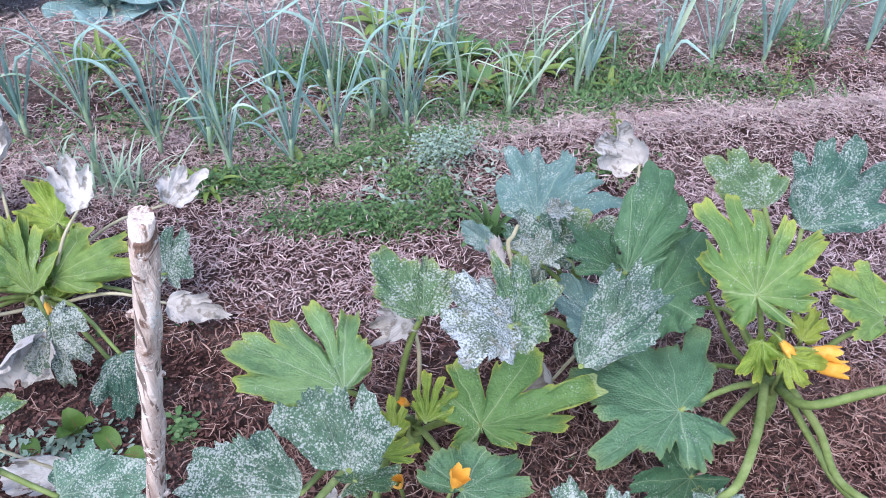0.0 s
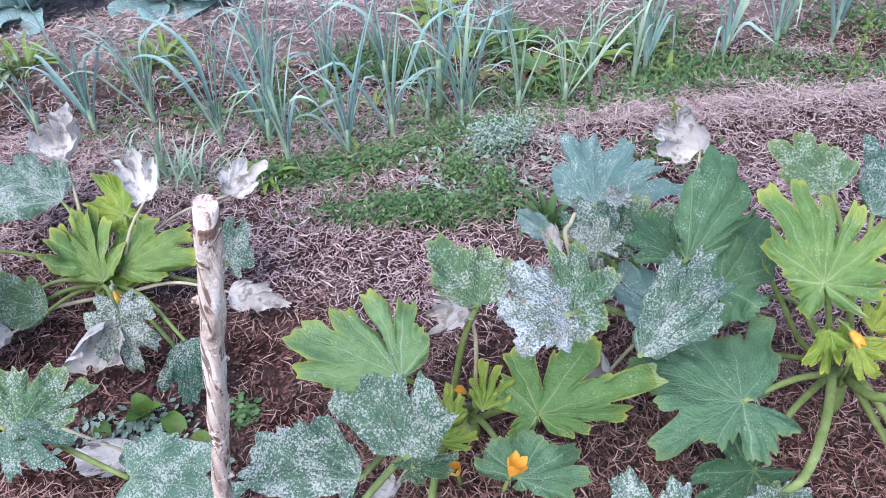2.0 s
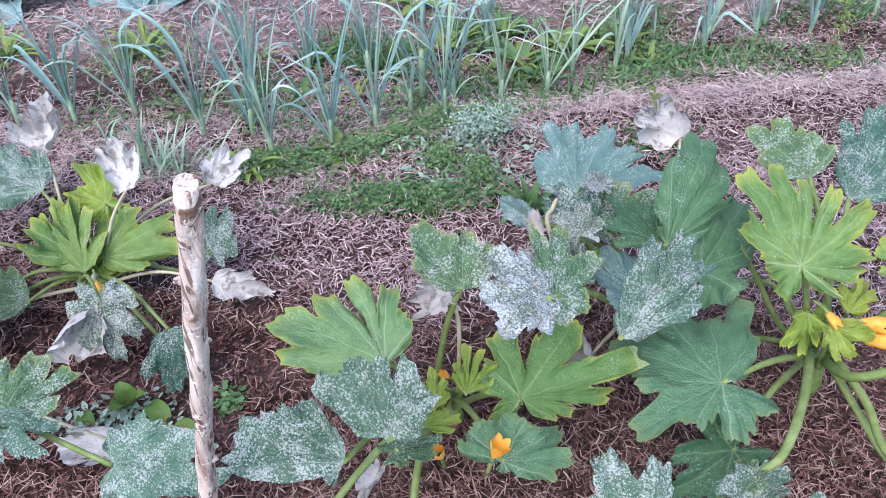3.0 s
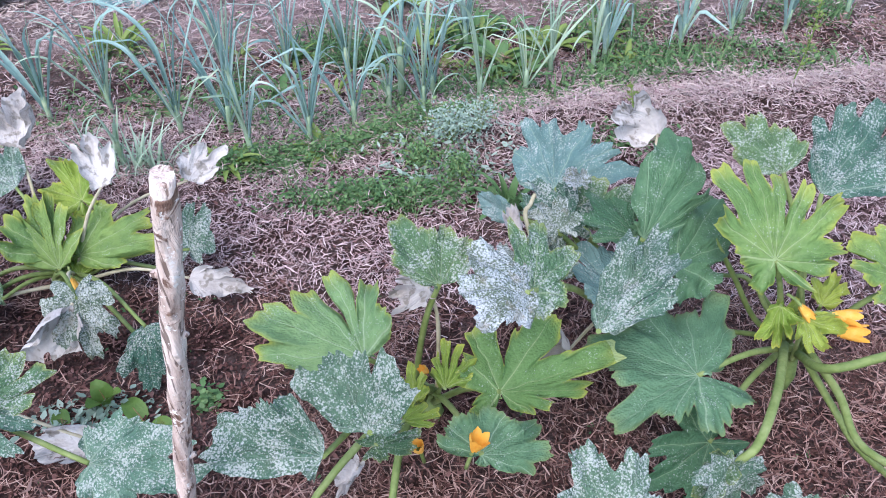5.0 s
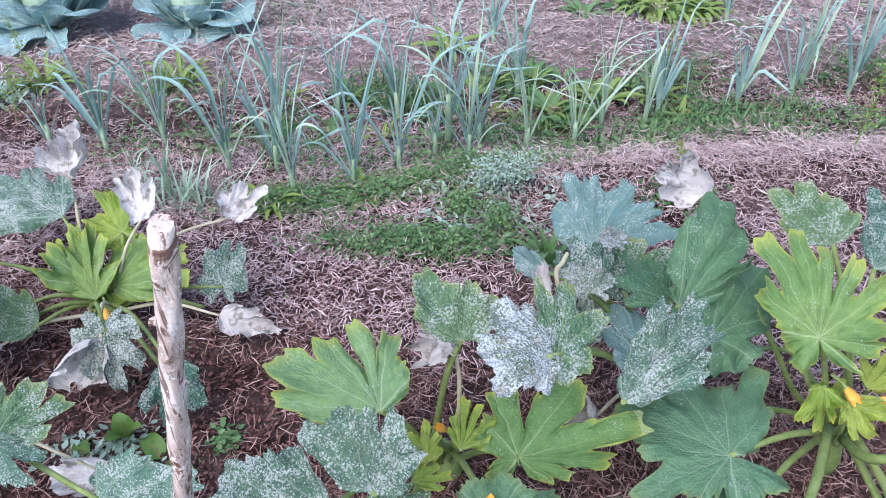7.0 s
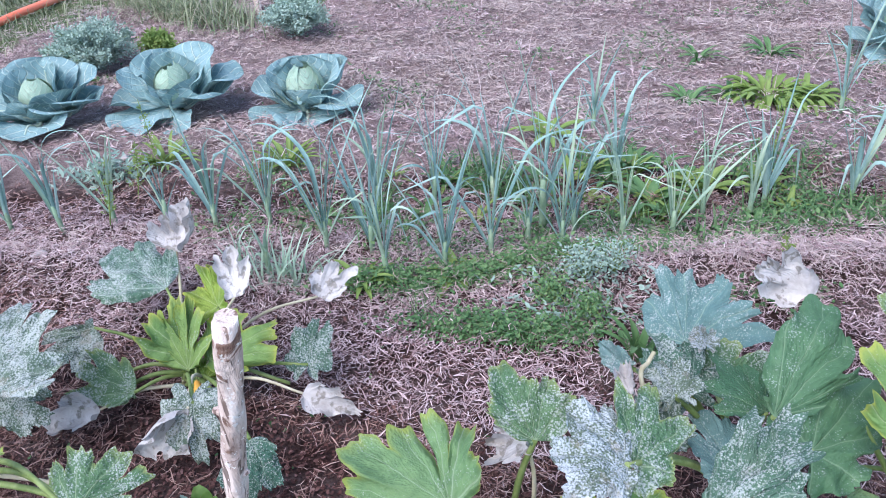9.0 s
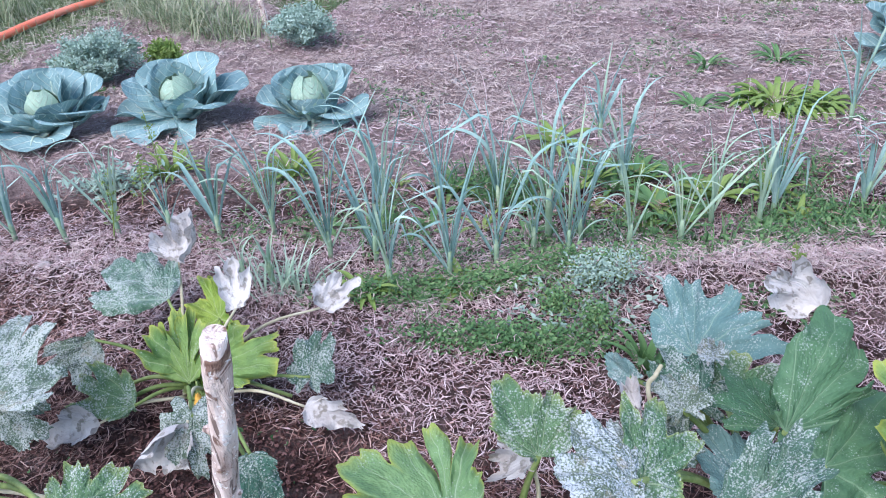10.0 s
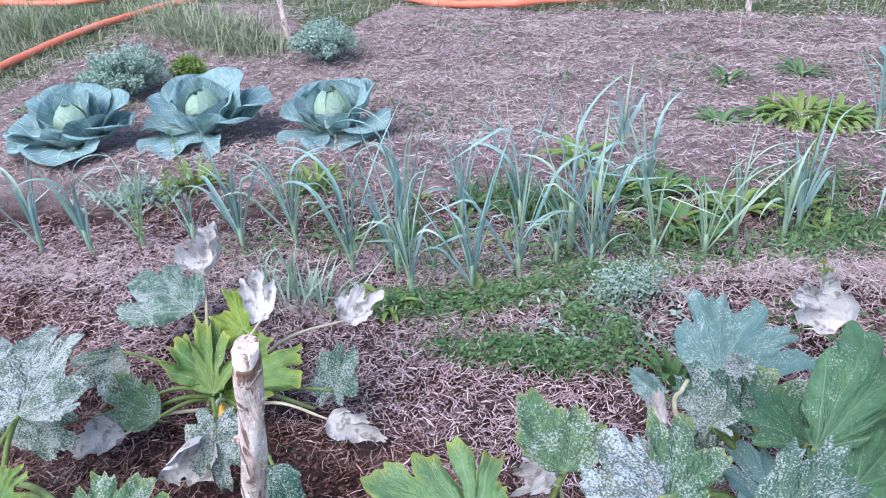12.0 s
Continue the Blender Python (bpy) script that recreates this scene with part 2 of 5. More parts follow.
def cabbage_material(name, dark, mid, pale, rib):
    """Waxy blue-green leaf with pale branching veins."""
    k = Nodes(name)
    sep = k.node("ShaderNodeSeparateXYZ")
    k.put(sep.inputs[0], k.node("ShaderNodeUVMap").outputs[0])
    g = k.math("ABSOLUTE", sep.outputs[0])
    wob = k.math("MULTIPLY_ADD", k.noise(18.0, 2.0), 0.10, -0.05)
    lane = k.math("PINGPONG", k.math("ADD", k.math("MULTIPLY_ADD", g, -0.42, sep.outputs[1]), wob), 0.085)
    vein = k.math("MULTIPLY", k.ramp(lane, 0.004, 0.016, 1.0, 0.0), k.math("MULTIPLY_ADD", g, -0.45, 0.95))
    fine = k.math("PINGPONG", k.math("ADD", k.math("MULTIPLY_ADD", g, 0.6, sep.outputs[1]), wob), 0.045)
    vein = k.math("MAXIMUM", vein, k.math("MULTIPLY", k.ramp(fine, 0.003, 0.010, 1.0, 0.0), 0.22))
    h = k.math("ADD", k.math("MULTIPLY", k.noise(9.0, 3.0), 0.7), k.math("MULTIPLY", k.noise(80.0, 2.0), 0.25))
    col = k.colours(h, (0.25, dark), (0.5, mid), (0.75, pale))
    col = k.mix(vein, col, rib)
    return k.finish(col, 0.55, k.bump(k.math("ADD", vein, k.noise(40.0, 2.0)), 0.006), thin=0.1)


M_CABBAGE = cabbage_material("cabbage_leaf", (0.135, 0.25, 0.26), (0.225, 0.365, 0.37), (0.34, 0.48, 0.47), (0.56, 0.68, 0.62))
M_WRAP = cabbage_material("cabbage_wrapper", (0.20, 0.33, 0.25), (0.32, 0.46, 0.34), (0.44, 0.56, 0.43), (0.60, 0.68, 0.56))


def wood_material():
    """A weathered stake: pale bared wood with brown bark left in patches."""
    k = Nodes("stake_wood")
    tc = k.node("ShaderNodeTexCoord").outputs["Object"]
    grain = k.noise(60.0, 4.0, 0.6, tc, (1.0, 1.0, 0.10))
    patch = k.noise(26.0, 4.0, 0.65, tc, (1.0, 1.0, 0.55), 0.8)
    spots = k.noise(85.0, 3.0, 0.6, tc)
    wood = k.colours(grain, (0.3, (0.33, 0.235, 0.20)), (0.5, (0.60, 0.48, 0.43)), (0.7, (0.76, 0.67, 0.62)))
    bark = k.colours(spots, (0.3, (0.12, 0.062, 0.048)), (0.65, (0.30, 0.19, 0.15)))
    col = k.mix(k.ramp(patch, 0.555, 0.62), wood, bark)
    crack = k.noise(120.0, 2.0, 0.5, tc, (1.0, 1.0, 0.05))
    col = k.mix(k.math("MULTIPLY", k.ramp(crack, 0.58, 0.64), 0.8), col, (0.10, 0.06, 0.05))
    col = k.mix(k.ramp(spots, 0.60, 0.66), col, (0.80, 0.76, 0.74))
    h = k.math("ADD", k.math("MULTIPLY", grain, 0.6), k.math("MULTIPLY", patch, 0.8))
    return k.finish(col, 0.85, k.bump(h, 0.014, 1.0), spec=0.2)


M_WOOD = wood_material()


def ground_material():
    """Dark crumbly soil, dusted with dry clippings, turning to short grass beyond the plot."""
    k = Nodes("garden_ground")
    p = k.where()
    crumb, clod = k.noise(95.0, 4.0, 0.7), k.noise(22.0, 4.0, 0.6)
    soil = k.colours(k.math("ADD", k.math("MULTIPLY", crumb, 0.6), k.math("MULTIPLY", clod, 0.4)),
                     (0.3, (0.013, 0.007, 0.006)), (0.5, (0.045, 0.022, 0.019)), (0.7, (0.13, 0.073, 0.065)))
    dry = k.colours(k.noise(70.0, 4.0, 0.7, None, (1.0, 2.6, 1.0), 1.5), (0.3, (0.19, 0.125, 0.12)), (0.5, (0.38, 0.285, 0.27)), (0.7, (0.58, 0.47, 0.45)))
    strewn = k.node("ShaderNodeAttribute", attribute_name="strewn").outputs["Fac"]
    cover = k.ramp(k.math("ADD", k.noise(5.5, 5.0, 0.65), k.math("MULTIPLY", strewn, 0.26)), 0.30, 0.90)
    col = k.mix(k.math("MULTIPLY", cover, k.math("MULTIPLY_ADD", strewn, 0.45, 0.5)), soil, dry)
    green = k.colours(k.noise(40.0, 4.0, 0.7), (0.3, (0.055, 0.085, 0.035)), (0.6, (0.15, 0.19, 0.09)), (0.75, (0.31, 0.29, 0.20)))
    lawn = k.node("ShaderNodeAttribute", attribute_name="lawn").outputs["Fac"]
    col = k.mix(k.ramp(k.math("ADD", lawn, k.math("MULTIPLY_ADD", k.noise(3.0, 3.0), 0.6, -0.3)), 0.4, 0.6), col, green)
    h = k.math("ADD", crumb, k.math("MULTIPLY", clod, 1.5))
    return k.finish(col, 0.95, k.bump(h, 0.03, 1.0), spec=0.12)


M_GROUND = ground_material()

# ---------------------------------------------------------------- building tools


def mesh_of(name, verts, faces, material, smooth=True):
    me = bpy.data.meshes.new(name)
    me.from_pydata([tuple(map(float, v)) for v in verts], [], faces)
    me.materials.append(material)
    if smooth:
        me.polygons.foreach_set("use_smooth", [len(f) < 5 for f in faces])
    return me


def strips(name, verts, quads, material):
    """A mesh of quads from two arrays, for the many small pieces of one stuff."""
    me = bpy.data.meshes.new(name)
    verts, quads = np.asarray(verts, np.float32), np.asarray(quads, np.int32)
    me.vertices.add(len(verts))
    me.vertices.foreach_set("co", verts.ravel())
    me.loops.add(quads.size)
    me.loops.foreach_set("vertex_index", quads.ravel())
    me.polygons.add(len(quads))
    me.polygons.foreach_set("loop_start", np.arange(0, quads.size, 4, dtype=np.int32))
    me.polygons.foreach_set("loop_total", np.full(len(quads), 4, np.int32))
    me.materials.append(material)
    me.update()
    me.validate()
    return me


def part(name, me, parent, label=""):
    ob = new(name, me)
    ob.parent = parent
    if label:
        ob["label"] = label
    return ob


def thing(name, at, label, category, group=""):
    ob = new(name)
    ob.location = at
    ob.empty_display_size = 0.1
    return tagged(ob, label, category, group)


def grid_faces(rows, cols, closed=False, first=0):
    out = []
    for i in range(rows - 1):
        for j in range(cols if closed else cols - 1):
            a, b = first + i * cols + j, first + i * cols + (j + 1) % cols
            out.append((a, b, b + cols, a + cols))
    return out


def pipe(points, radii, sides=8, dents=0.0, seed=0):
    """Vertices and faces of a round rod through points; its ends are closed."""
    pts = [Vector(p) for p in points]
    verts, up = [], Vector((0.31, 0.17, 0.93))
    for i, p in enumerate(pts):
        d = (pts[min(i + 1, len(pts) - 1)] - pts[max(i - 1, 0)]).normalized()
        a = d.cross(up)
        a = a.normalized() if a.length > 0.05 else d.orthogonal().normalized()
        b = d.cross(a)
        for j in range(sides):
            w = 2 * math.pi * j / sides
            q = a * math.cos(w) + b * math.sin(w)
            r = radii[i] * (1 + (dents * noise.noise(p * 14 + q * 1.2 + Vector((seed, 0, 0))) if dents else 0))
            verts.append(p + q * r)
    faces = grid_faces(len(pts), sides, True)
    faces.append(tuple(range(sides - 1, -1, -1)))
    faces.append(tuple(len(verts) - sides + j for j in range(sides)))
    return verts, faces


def curve_points(pts, n):
    """n points on a smooth line through pts."""
    pts = [Vector(p) for p in pts]
    ext = [pts[0] * 2 - pts[1], *pts, pts[-1] * 2 - pts[-2]]
    out = []
    for i in range(n):
        s = i / (n - 1) * (len(pts) - 1)
        k = min(int(s), len(pts) - 2)
        f = s - k
        p0, p1, p2, p3 = ext[k:k + 4]
        out.append(0.5 * ((2 * p1) + (p2 - p0) * f + (2 * p0 - 5 * p1 + 4 * p2 - p3) * f * f + (3 * p1 - p0 - 3 * p2 + p3) * f ** 3))
    return out


# ---------------------------------------------------------------- the ground
ROW = Vector((0.932, 0.362))      # the way the beds run
ACROSS = Vector((-0.362, 0.932))


def bed(x, y):
    """Distance along and across the beds."""
    return x * ROW.x + y * ROW.y, x * ACROSS.x + y * ACROSS.y


def bump_at(v, mid, half):
    d = abs(v - mid) / half
    return 0.5 + 0.5 * math.cos(math.pi * d) if d < 1 else 0.0


def lawn_at(x, y):
    """1 on the grass beyond the plot, 0 on it."""
    edge = max((y - 6.50 - 0.10 * x) / 0.4, (-4.55 - x - 0.15 * (y - 4.5)) / 0.5, (y - 5.0 + (x + 2.9) * 0.9) / 0.6 if x < -2.9 else -1)
    edge = max(edge, (-1.7 - y) / 0.5, (x - 3.6) / 0.5)
    return max(0.0, min(1.0, 0.5 + edge))


def ground_z(x, y):
    s, a = bed(x, y)
    z = 0.075 * max(0.0, min(1.0, (s - 0.5) / 0.5)) * bump_at(a, 2.36, 0.27) + 0.05 * max(0.0, min(1.0, (-0.4 - s) / 0.5)) * bump_at(a, 2.42, 0.26)
    z += 0.05 * bump_at(a, 3.55, 0.45) - 0.02 * bump_at(a, 2.85, 0.30)
    z += 0.035 * bump_at(a, 2.90, 0.5) * noise.noise((x * 5.0, y * 5.0, 7.3))
    z += 0.018 * noise.noise((x * 3.1, y * 3.1, 0.3)) + 0.010 * noise.noise((x * 9, y * 9, 1.7))
    if -6 < x < 2.5 and 2.6 < y < 7:
        z += 0.035 * min(1.0, y - 2.6) * noise.noise((x * 2.2, y * 4.0, 11.3))
    if -6 < x < 2.5 and 0 < y < 8:
        z += 0.013 * noise.noise((x * 16, y * 16, 4.1)) + 0.007 * noise.noise((x * 34, y * 34, 8.1))
    return z


def build_ground():
    fx, fy = np.arange(-6.0, 2.6, 0.045), np.arange(0.2, 7.6, 0.045)
    xs = np.concatenate([[-300, -120, -50, -25, -14, -9, -7], fx, [3.2, 4.5, 7, 14, 30, 80, 300]])
    ys = np.concatenate([[-300, -120, -50, -20, -8, -3, -1], fy, [8.2, 9.5, 13, 25, 60, 140, 400]])
    verts = [(x, y, ground_z(x, y)) for y in ys for x in xs]
    me = mesh_of("ground", verts, grid_faces(len(ys), len(xs)), M_GROUND)
    att = me.attributes.new("lawn", "FLOAT", "POINT")
    att.data.foreach_set("value", [lawn_at(x, y) for x, y, z in verts])
    att = me.attributes.new("strewn", "FLOAT", "POINT")
    att.data.foreach_set("value", [max(0.0, min(1.0, (bed(x, y)[1] - 3.0) / 0.3)) for x, y, z in verts])
    tagged(new("ground", me), "brown garden soil dusted with dry clippings, grass beyond", "ground", kind="structure")


build_ground()
rng = np.random.default_rng(7)


def bare(x, y):
    """How bare the soil is, 0 to 1."""
    n = noise.noise((x * 2.1, y * 2.1, 9.0))
    b = 0.15 + 0.5 * max(0.0, n)
    b += 0.95 * math.exp(-(((x + 0.45) / 0.32) ** 2 + ((y - 1.33) / 0.27) ** 2)) + 0.08 * max(0.0, min(1.0, (1.45 - y) / 0.3))
    b += 0.7 * math.exp(-(((x + 0.92) / 0.45) ** 2 + ((y - 1.42) / 0.24) ** 2))
    b += 0.55 * math.exp(-(((x - 1.15) / 0.45) ** 2 + ((y - 1.25) / 0.30) ** 2))
    b += 0.55 * math.exp(-(((x - 0.3) / 0.22) ** 2 + ((y - 1.55) / 0.16) ** 2))
    b += 0.8 * math.exp(-(((x + 3.25) / 0.55) ** 2 + ((y - 4.62) / 0.35) ** 2))
    s, a = bed(x, y)
    b += 0.35 * bump_at(a, 2.98, 0.22) + 0.8 * lawn_at(x, y)
    return min(1.0, b)


def scatter(count, x0, x1, y0, y1, keep, soft=0.0):
    """Places in a box that keep(x, y), a chance, lets stay."""
    out = []
    for x, y, c in zip(rng.uniform(x0, x1, count), rng.uniform(y0, y1, count), rng.uniform(0, 1, count)):
        edge = min(x - x0, x1 - x, y - y0, y1 - y)
        if soft and edge < soft and c > edge / soft + 0.5 * noise.noise((x * 3.0, y * 3.0, 19.0)):
            continue
        if c < keep(x, y):
            out.append((x, y))
    return out


def straw(name, places, length, width, lift, label, material=None):
    """Bent dry stems and blades that lie over one another."""
    n = len(places)
    p = np.array([(x, y, ground_z(x, y)) for x, y in places])
    a = rng.uniform(0, 2 * math.pi, n)
    ln = length * rng.uniform(0.35, 1.5, n)
    w = width * rng.uniform(0.5, 1.5, n) * 0.5
    bend = rng.normal(0, 0.36, n)
    z = np.abs(rng.normal(0, lift, n))
    rise = rng.normal(0, 0.14, (n, 2)) * ln[:, None]
    cols = []
    for k, (f, g) in enumerate(((-0.5, -1), (0.0, 0), (0.5, 1))):
        ang = a + bend * g * 0.5
        c = p + np.stack([np.cos(ang) * ln * f, np.sin(ang) * ln * f, z + 0.003 + (rise[:, 0] * (k == 0) + rise[:, 1] * (k == 2)).clip(-0.004, 0.05)], 1)
        side = np.stack([-np.sin(ang) * w, np.cos(ang) * w, rng.normal(0, 0.5, n) * w], 1) * (0.55 if k != 1 else 1.0)
        cols += [c - side, c + side]
    verts = np.stack(cols, 1).reshape(-1, 3)
    i = np.arange(n)[:, None] * 6
    quads = np.concatenate([i + [0, 1, 3, 2], i + [2, 3, 5, 4]])
    return tagged(new(name, strips(name, verts, quads, material or M_STRAW)), label, "mulch", kind="stuff")


def density(x, y):
    lumps = max(0.0, noise.noise((x * 7.0, y * 7.0, 6.0)) - 0.12) + 0.7 * max(0.0, noise.noise((x * 17.0, y * 17.0, 2.0)) - 0.12)
    return max(0.0, 1.0 - 0.85 * bare(x, y)) * max(0.2, 1.0 - 1.2 * lumps)


def near_share(x, y):
    """How much of the straw is the brown, shade-darkened kind: under the zucchini, not on the path between the beds."""
    edge = 1.66 + 0.12 * noise.noise((x * 2.5, y * 2.5, 3.0)) + (0.25 if x > 0.25 else 0.0)
    return max(0.0, min(1.0, 0.5 + (edge - y) / 0.25))


straw("straw_mulch", scatter(400000, -3.8, 3.2, 1.0, 4.6, lambda x, y: density(x, y) * (1 - near_share(x, y)) * (1.0 if bed(x, y)[1] < 3.0 else 0.0), 0.45), 0.034, 0.0025, 0.016, "dry brown and pinkish straw mulch over the path and ridge")
straw("straw_mulch", scatter(270000, -3.3, 2.9, 0.35, 2.3, lambda x, y: density(x, y) * near_share(x, y), 0.45), 0.036, 0.0025, 0.013, "brown straw on dark soil, colour darkened for shade under the zucchini", M_BROWN_SHADED_STRAW)
straw("straw_mulch", scatter(270000, -2.8, 3.2, 1.2, 4.2, lambda x, y: 0.75 * bump_at(bed(x, y)[1], 2.48, 0.42) * density(x, y) * (0.35 if bed(x, y)[0] < 0.2 else 1.0), 0.45), 0.045, 0.0027, 0.022, "pale pinkish straw heaped on the ridge", M_CLIPPINGS)


def patchy(x, y):
    """Where the far plot lies browner, 0 to 1."""
    return max(0.0, min(1.0, 0.42 + 1.6 * noise.noise((x * 1.1, y * 1.6, 15.0)) + 0.9 * noise.noise((x * 4.1, y * 4.1, 16.0)) - 0.12 * (y - 4.2)))


straw("straw_mulch", scatter(215000, -5.4, 3.4, 2.4, 7.1, lambda x, y: density(x, y) * (bed(x, y)[1] > 2.95) * (1 - 0.85 * patchy(x, y)), 0.45), 0.052, 0.0036, 0.014, "dry pale clippings strewn over the farther plot", M_CLIPPINGS)
straw("straw_mulch", scatter(135000, -5.4, 3.4, 2.4, 7.1, lambda x, y: density(x, y) * (bed(x, y)[1] > 2.95) * patchy(x, y), 0.45), 0.050, 0.0036, 0.016, "browner straw in patches over the farther plot", M_STRAW)


straw("straw_mulch", scatter(90000, -2.6, 2.9, 1.7, 4.6, lambda x, y: bump_at(bed(x, y)[1], 2.95, 0.42) * max(0.0, 0.45 + 1.2 * noise.noise((x * 3.3, y * 3.3, 12.0))), 0.45), 0.05, 0.003, 0.022, "dark reddish straw lying between the leeks", M_BROWN_SHADED_STRAW)


straw("soil_crumbs", scatter(60000, -2.4, 2.0, 0.7, 2.2, lambda x, y: bare(x, y) * 0.9, 0.4), 0.010, 0.0075, 0.006, "reddish-brown soil crumbs on the bare bed", M_CRUMB)


# ---------------------------------------------------------------- zucchini plants
def lobed_radius(th, lobes, depth, seed, teeth):
    """A leaf by its lobes, (degrees, length) or (degrees, length, how far out the pocket before the next one stays): its radius, the angle by which its veins are drawn, how far a lobe leans and how strongly it is creased."""
    first = min(range(len(lobes)), key=lambda q: abs(lobes[q][0]))
    pull, share = 0.0, 0.6
    deg = math.degrees(th)
    lo, hi = lobes[0][0], lobes[-1][0]
    if deg <= lo:
        p, vein = min(1.0, (lo - deg) / 30), -first - (lo - deg) / 46
        r = lobes[0][1] * (1 - 0.80 * p ** 0.9)
    elif deg >= hi:
        p, vein = min(1.0, (deg - hi) / 30), len(lobes) - 1 - first + (deg - hi) / 46
        r = lobes[-1][1] * (1 - 0.80 * p ** 0.9)
    else:
        i = max(q for q in range(len(lobes) - 1) if lobes[q][0] <= deg)
        (a0, l0), (a1, l1) = lobes[i][:2], lobes[i + 1][:2]
        p = (deg - a0) / (a1 - a0)
        vein = i - first + p
        own = 1.05 + 0.7 * noise.noise((i * 3.1, seed, 21.0))
        cut = 1 - lobes[i][2] if len(lobes[i]) > 2 else depth * own
        mid = 0.5 + 0.16 * noise.noise((i * 1.7, seed, 25.0))
        w = 0.5 * p / mid if p < mid else 0.5 + 0.5 * (p - mid) / (1 - mid)
        q = p * p * (3 - 2 * p)
        r = (l0 + (l1 - l0) * q) * (1 + 0.05 * math.sin(2 * math.pi * p) ** 2)
        r *= 1 - cut * math.sin(math.pi * w) ** (2.4 + 9.0 * min(cut, 0.5))
        pull = radians(a1 - a0) * 0.025 * math.sin(2 * math.pi * p)
        share = min(1.0, (a1 - a0) / 46)
        if a1 - a0 > 26:
            # a side lobe on each flank, set off by a narrow pocket
            for g, h in ((0.27, 1.0), (0.73, 2.0)):
                at = g + 0.07 * noise.noise((i * 4.7 + h, seed, 91.0))
                nick = 0.5 + 1.1 * noise.noise((i * 2.9 + h, seed, 95.0))
                r *= 1 - max(0.0, nick) * min(0.26, 0.5 * cut + 0.04) * math.exp(-((p - at) * (a1 - a0) / 2.6) ** 2)
    r *= 1 + 0.05 * noise.noise((th * 4.3, seed, 3.0))
    big = math.sin(th * 13 + 5 * noise.noise((th * 1.7, seed, 5)))
    saw = (th * teeth + 2.5 * noise.noise((th * 2, seed, 7))) % 1.0
    tooth = 0.050 + 0.05 * abs(noise.noise((th * 3, seed, 81.0)))
    return r * (1 + 0.022 * big + tooth * (abs(saw * 2 - 1) - 0.5)), vein * radians(46), pull, share


def plain_lobes(seed, depth):
    """The seven round lobes of a leaf that has none of its own."""
    out = []
    for k, (a, ln) in enumerate(((-132, 0.50), (-86, 0.74), (-42, 0.93), (0, 1.0), (42, 0.93), (86, 0.74), (132, 0.50))):
        out.append((a + 9 * noise.noise((k * 2.1, seed, 1.0)), ln * (1 + 0.22 * noise.noise((k * 3.3, seed, 2.0))), 1 - depth * (0.85 + 0.8 * noise.noise((k * 1.9, seed, 4.0)))))
    return out


leaf_count = [0]


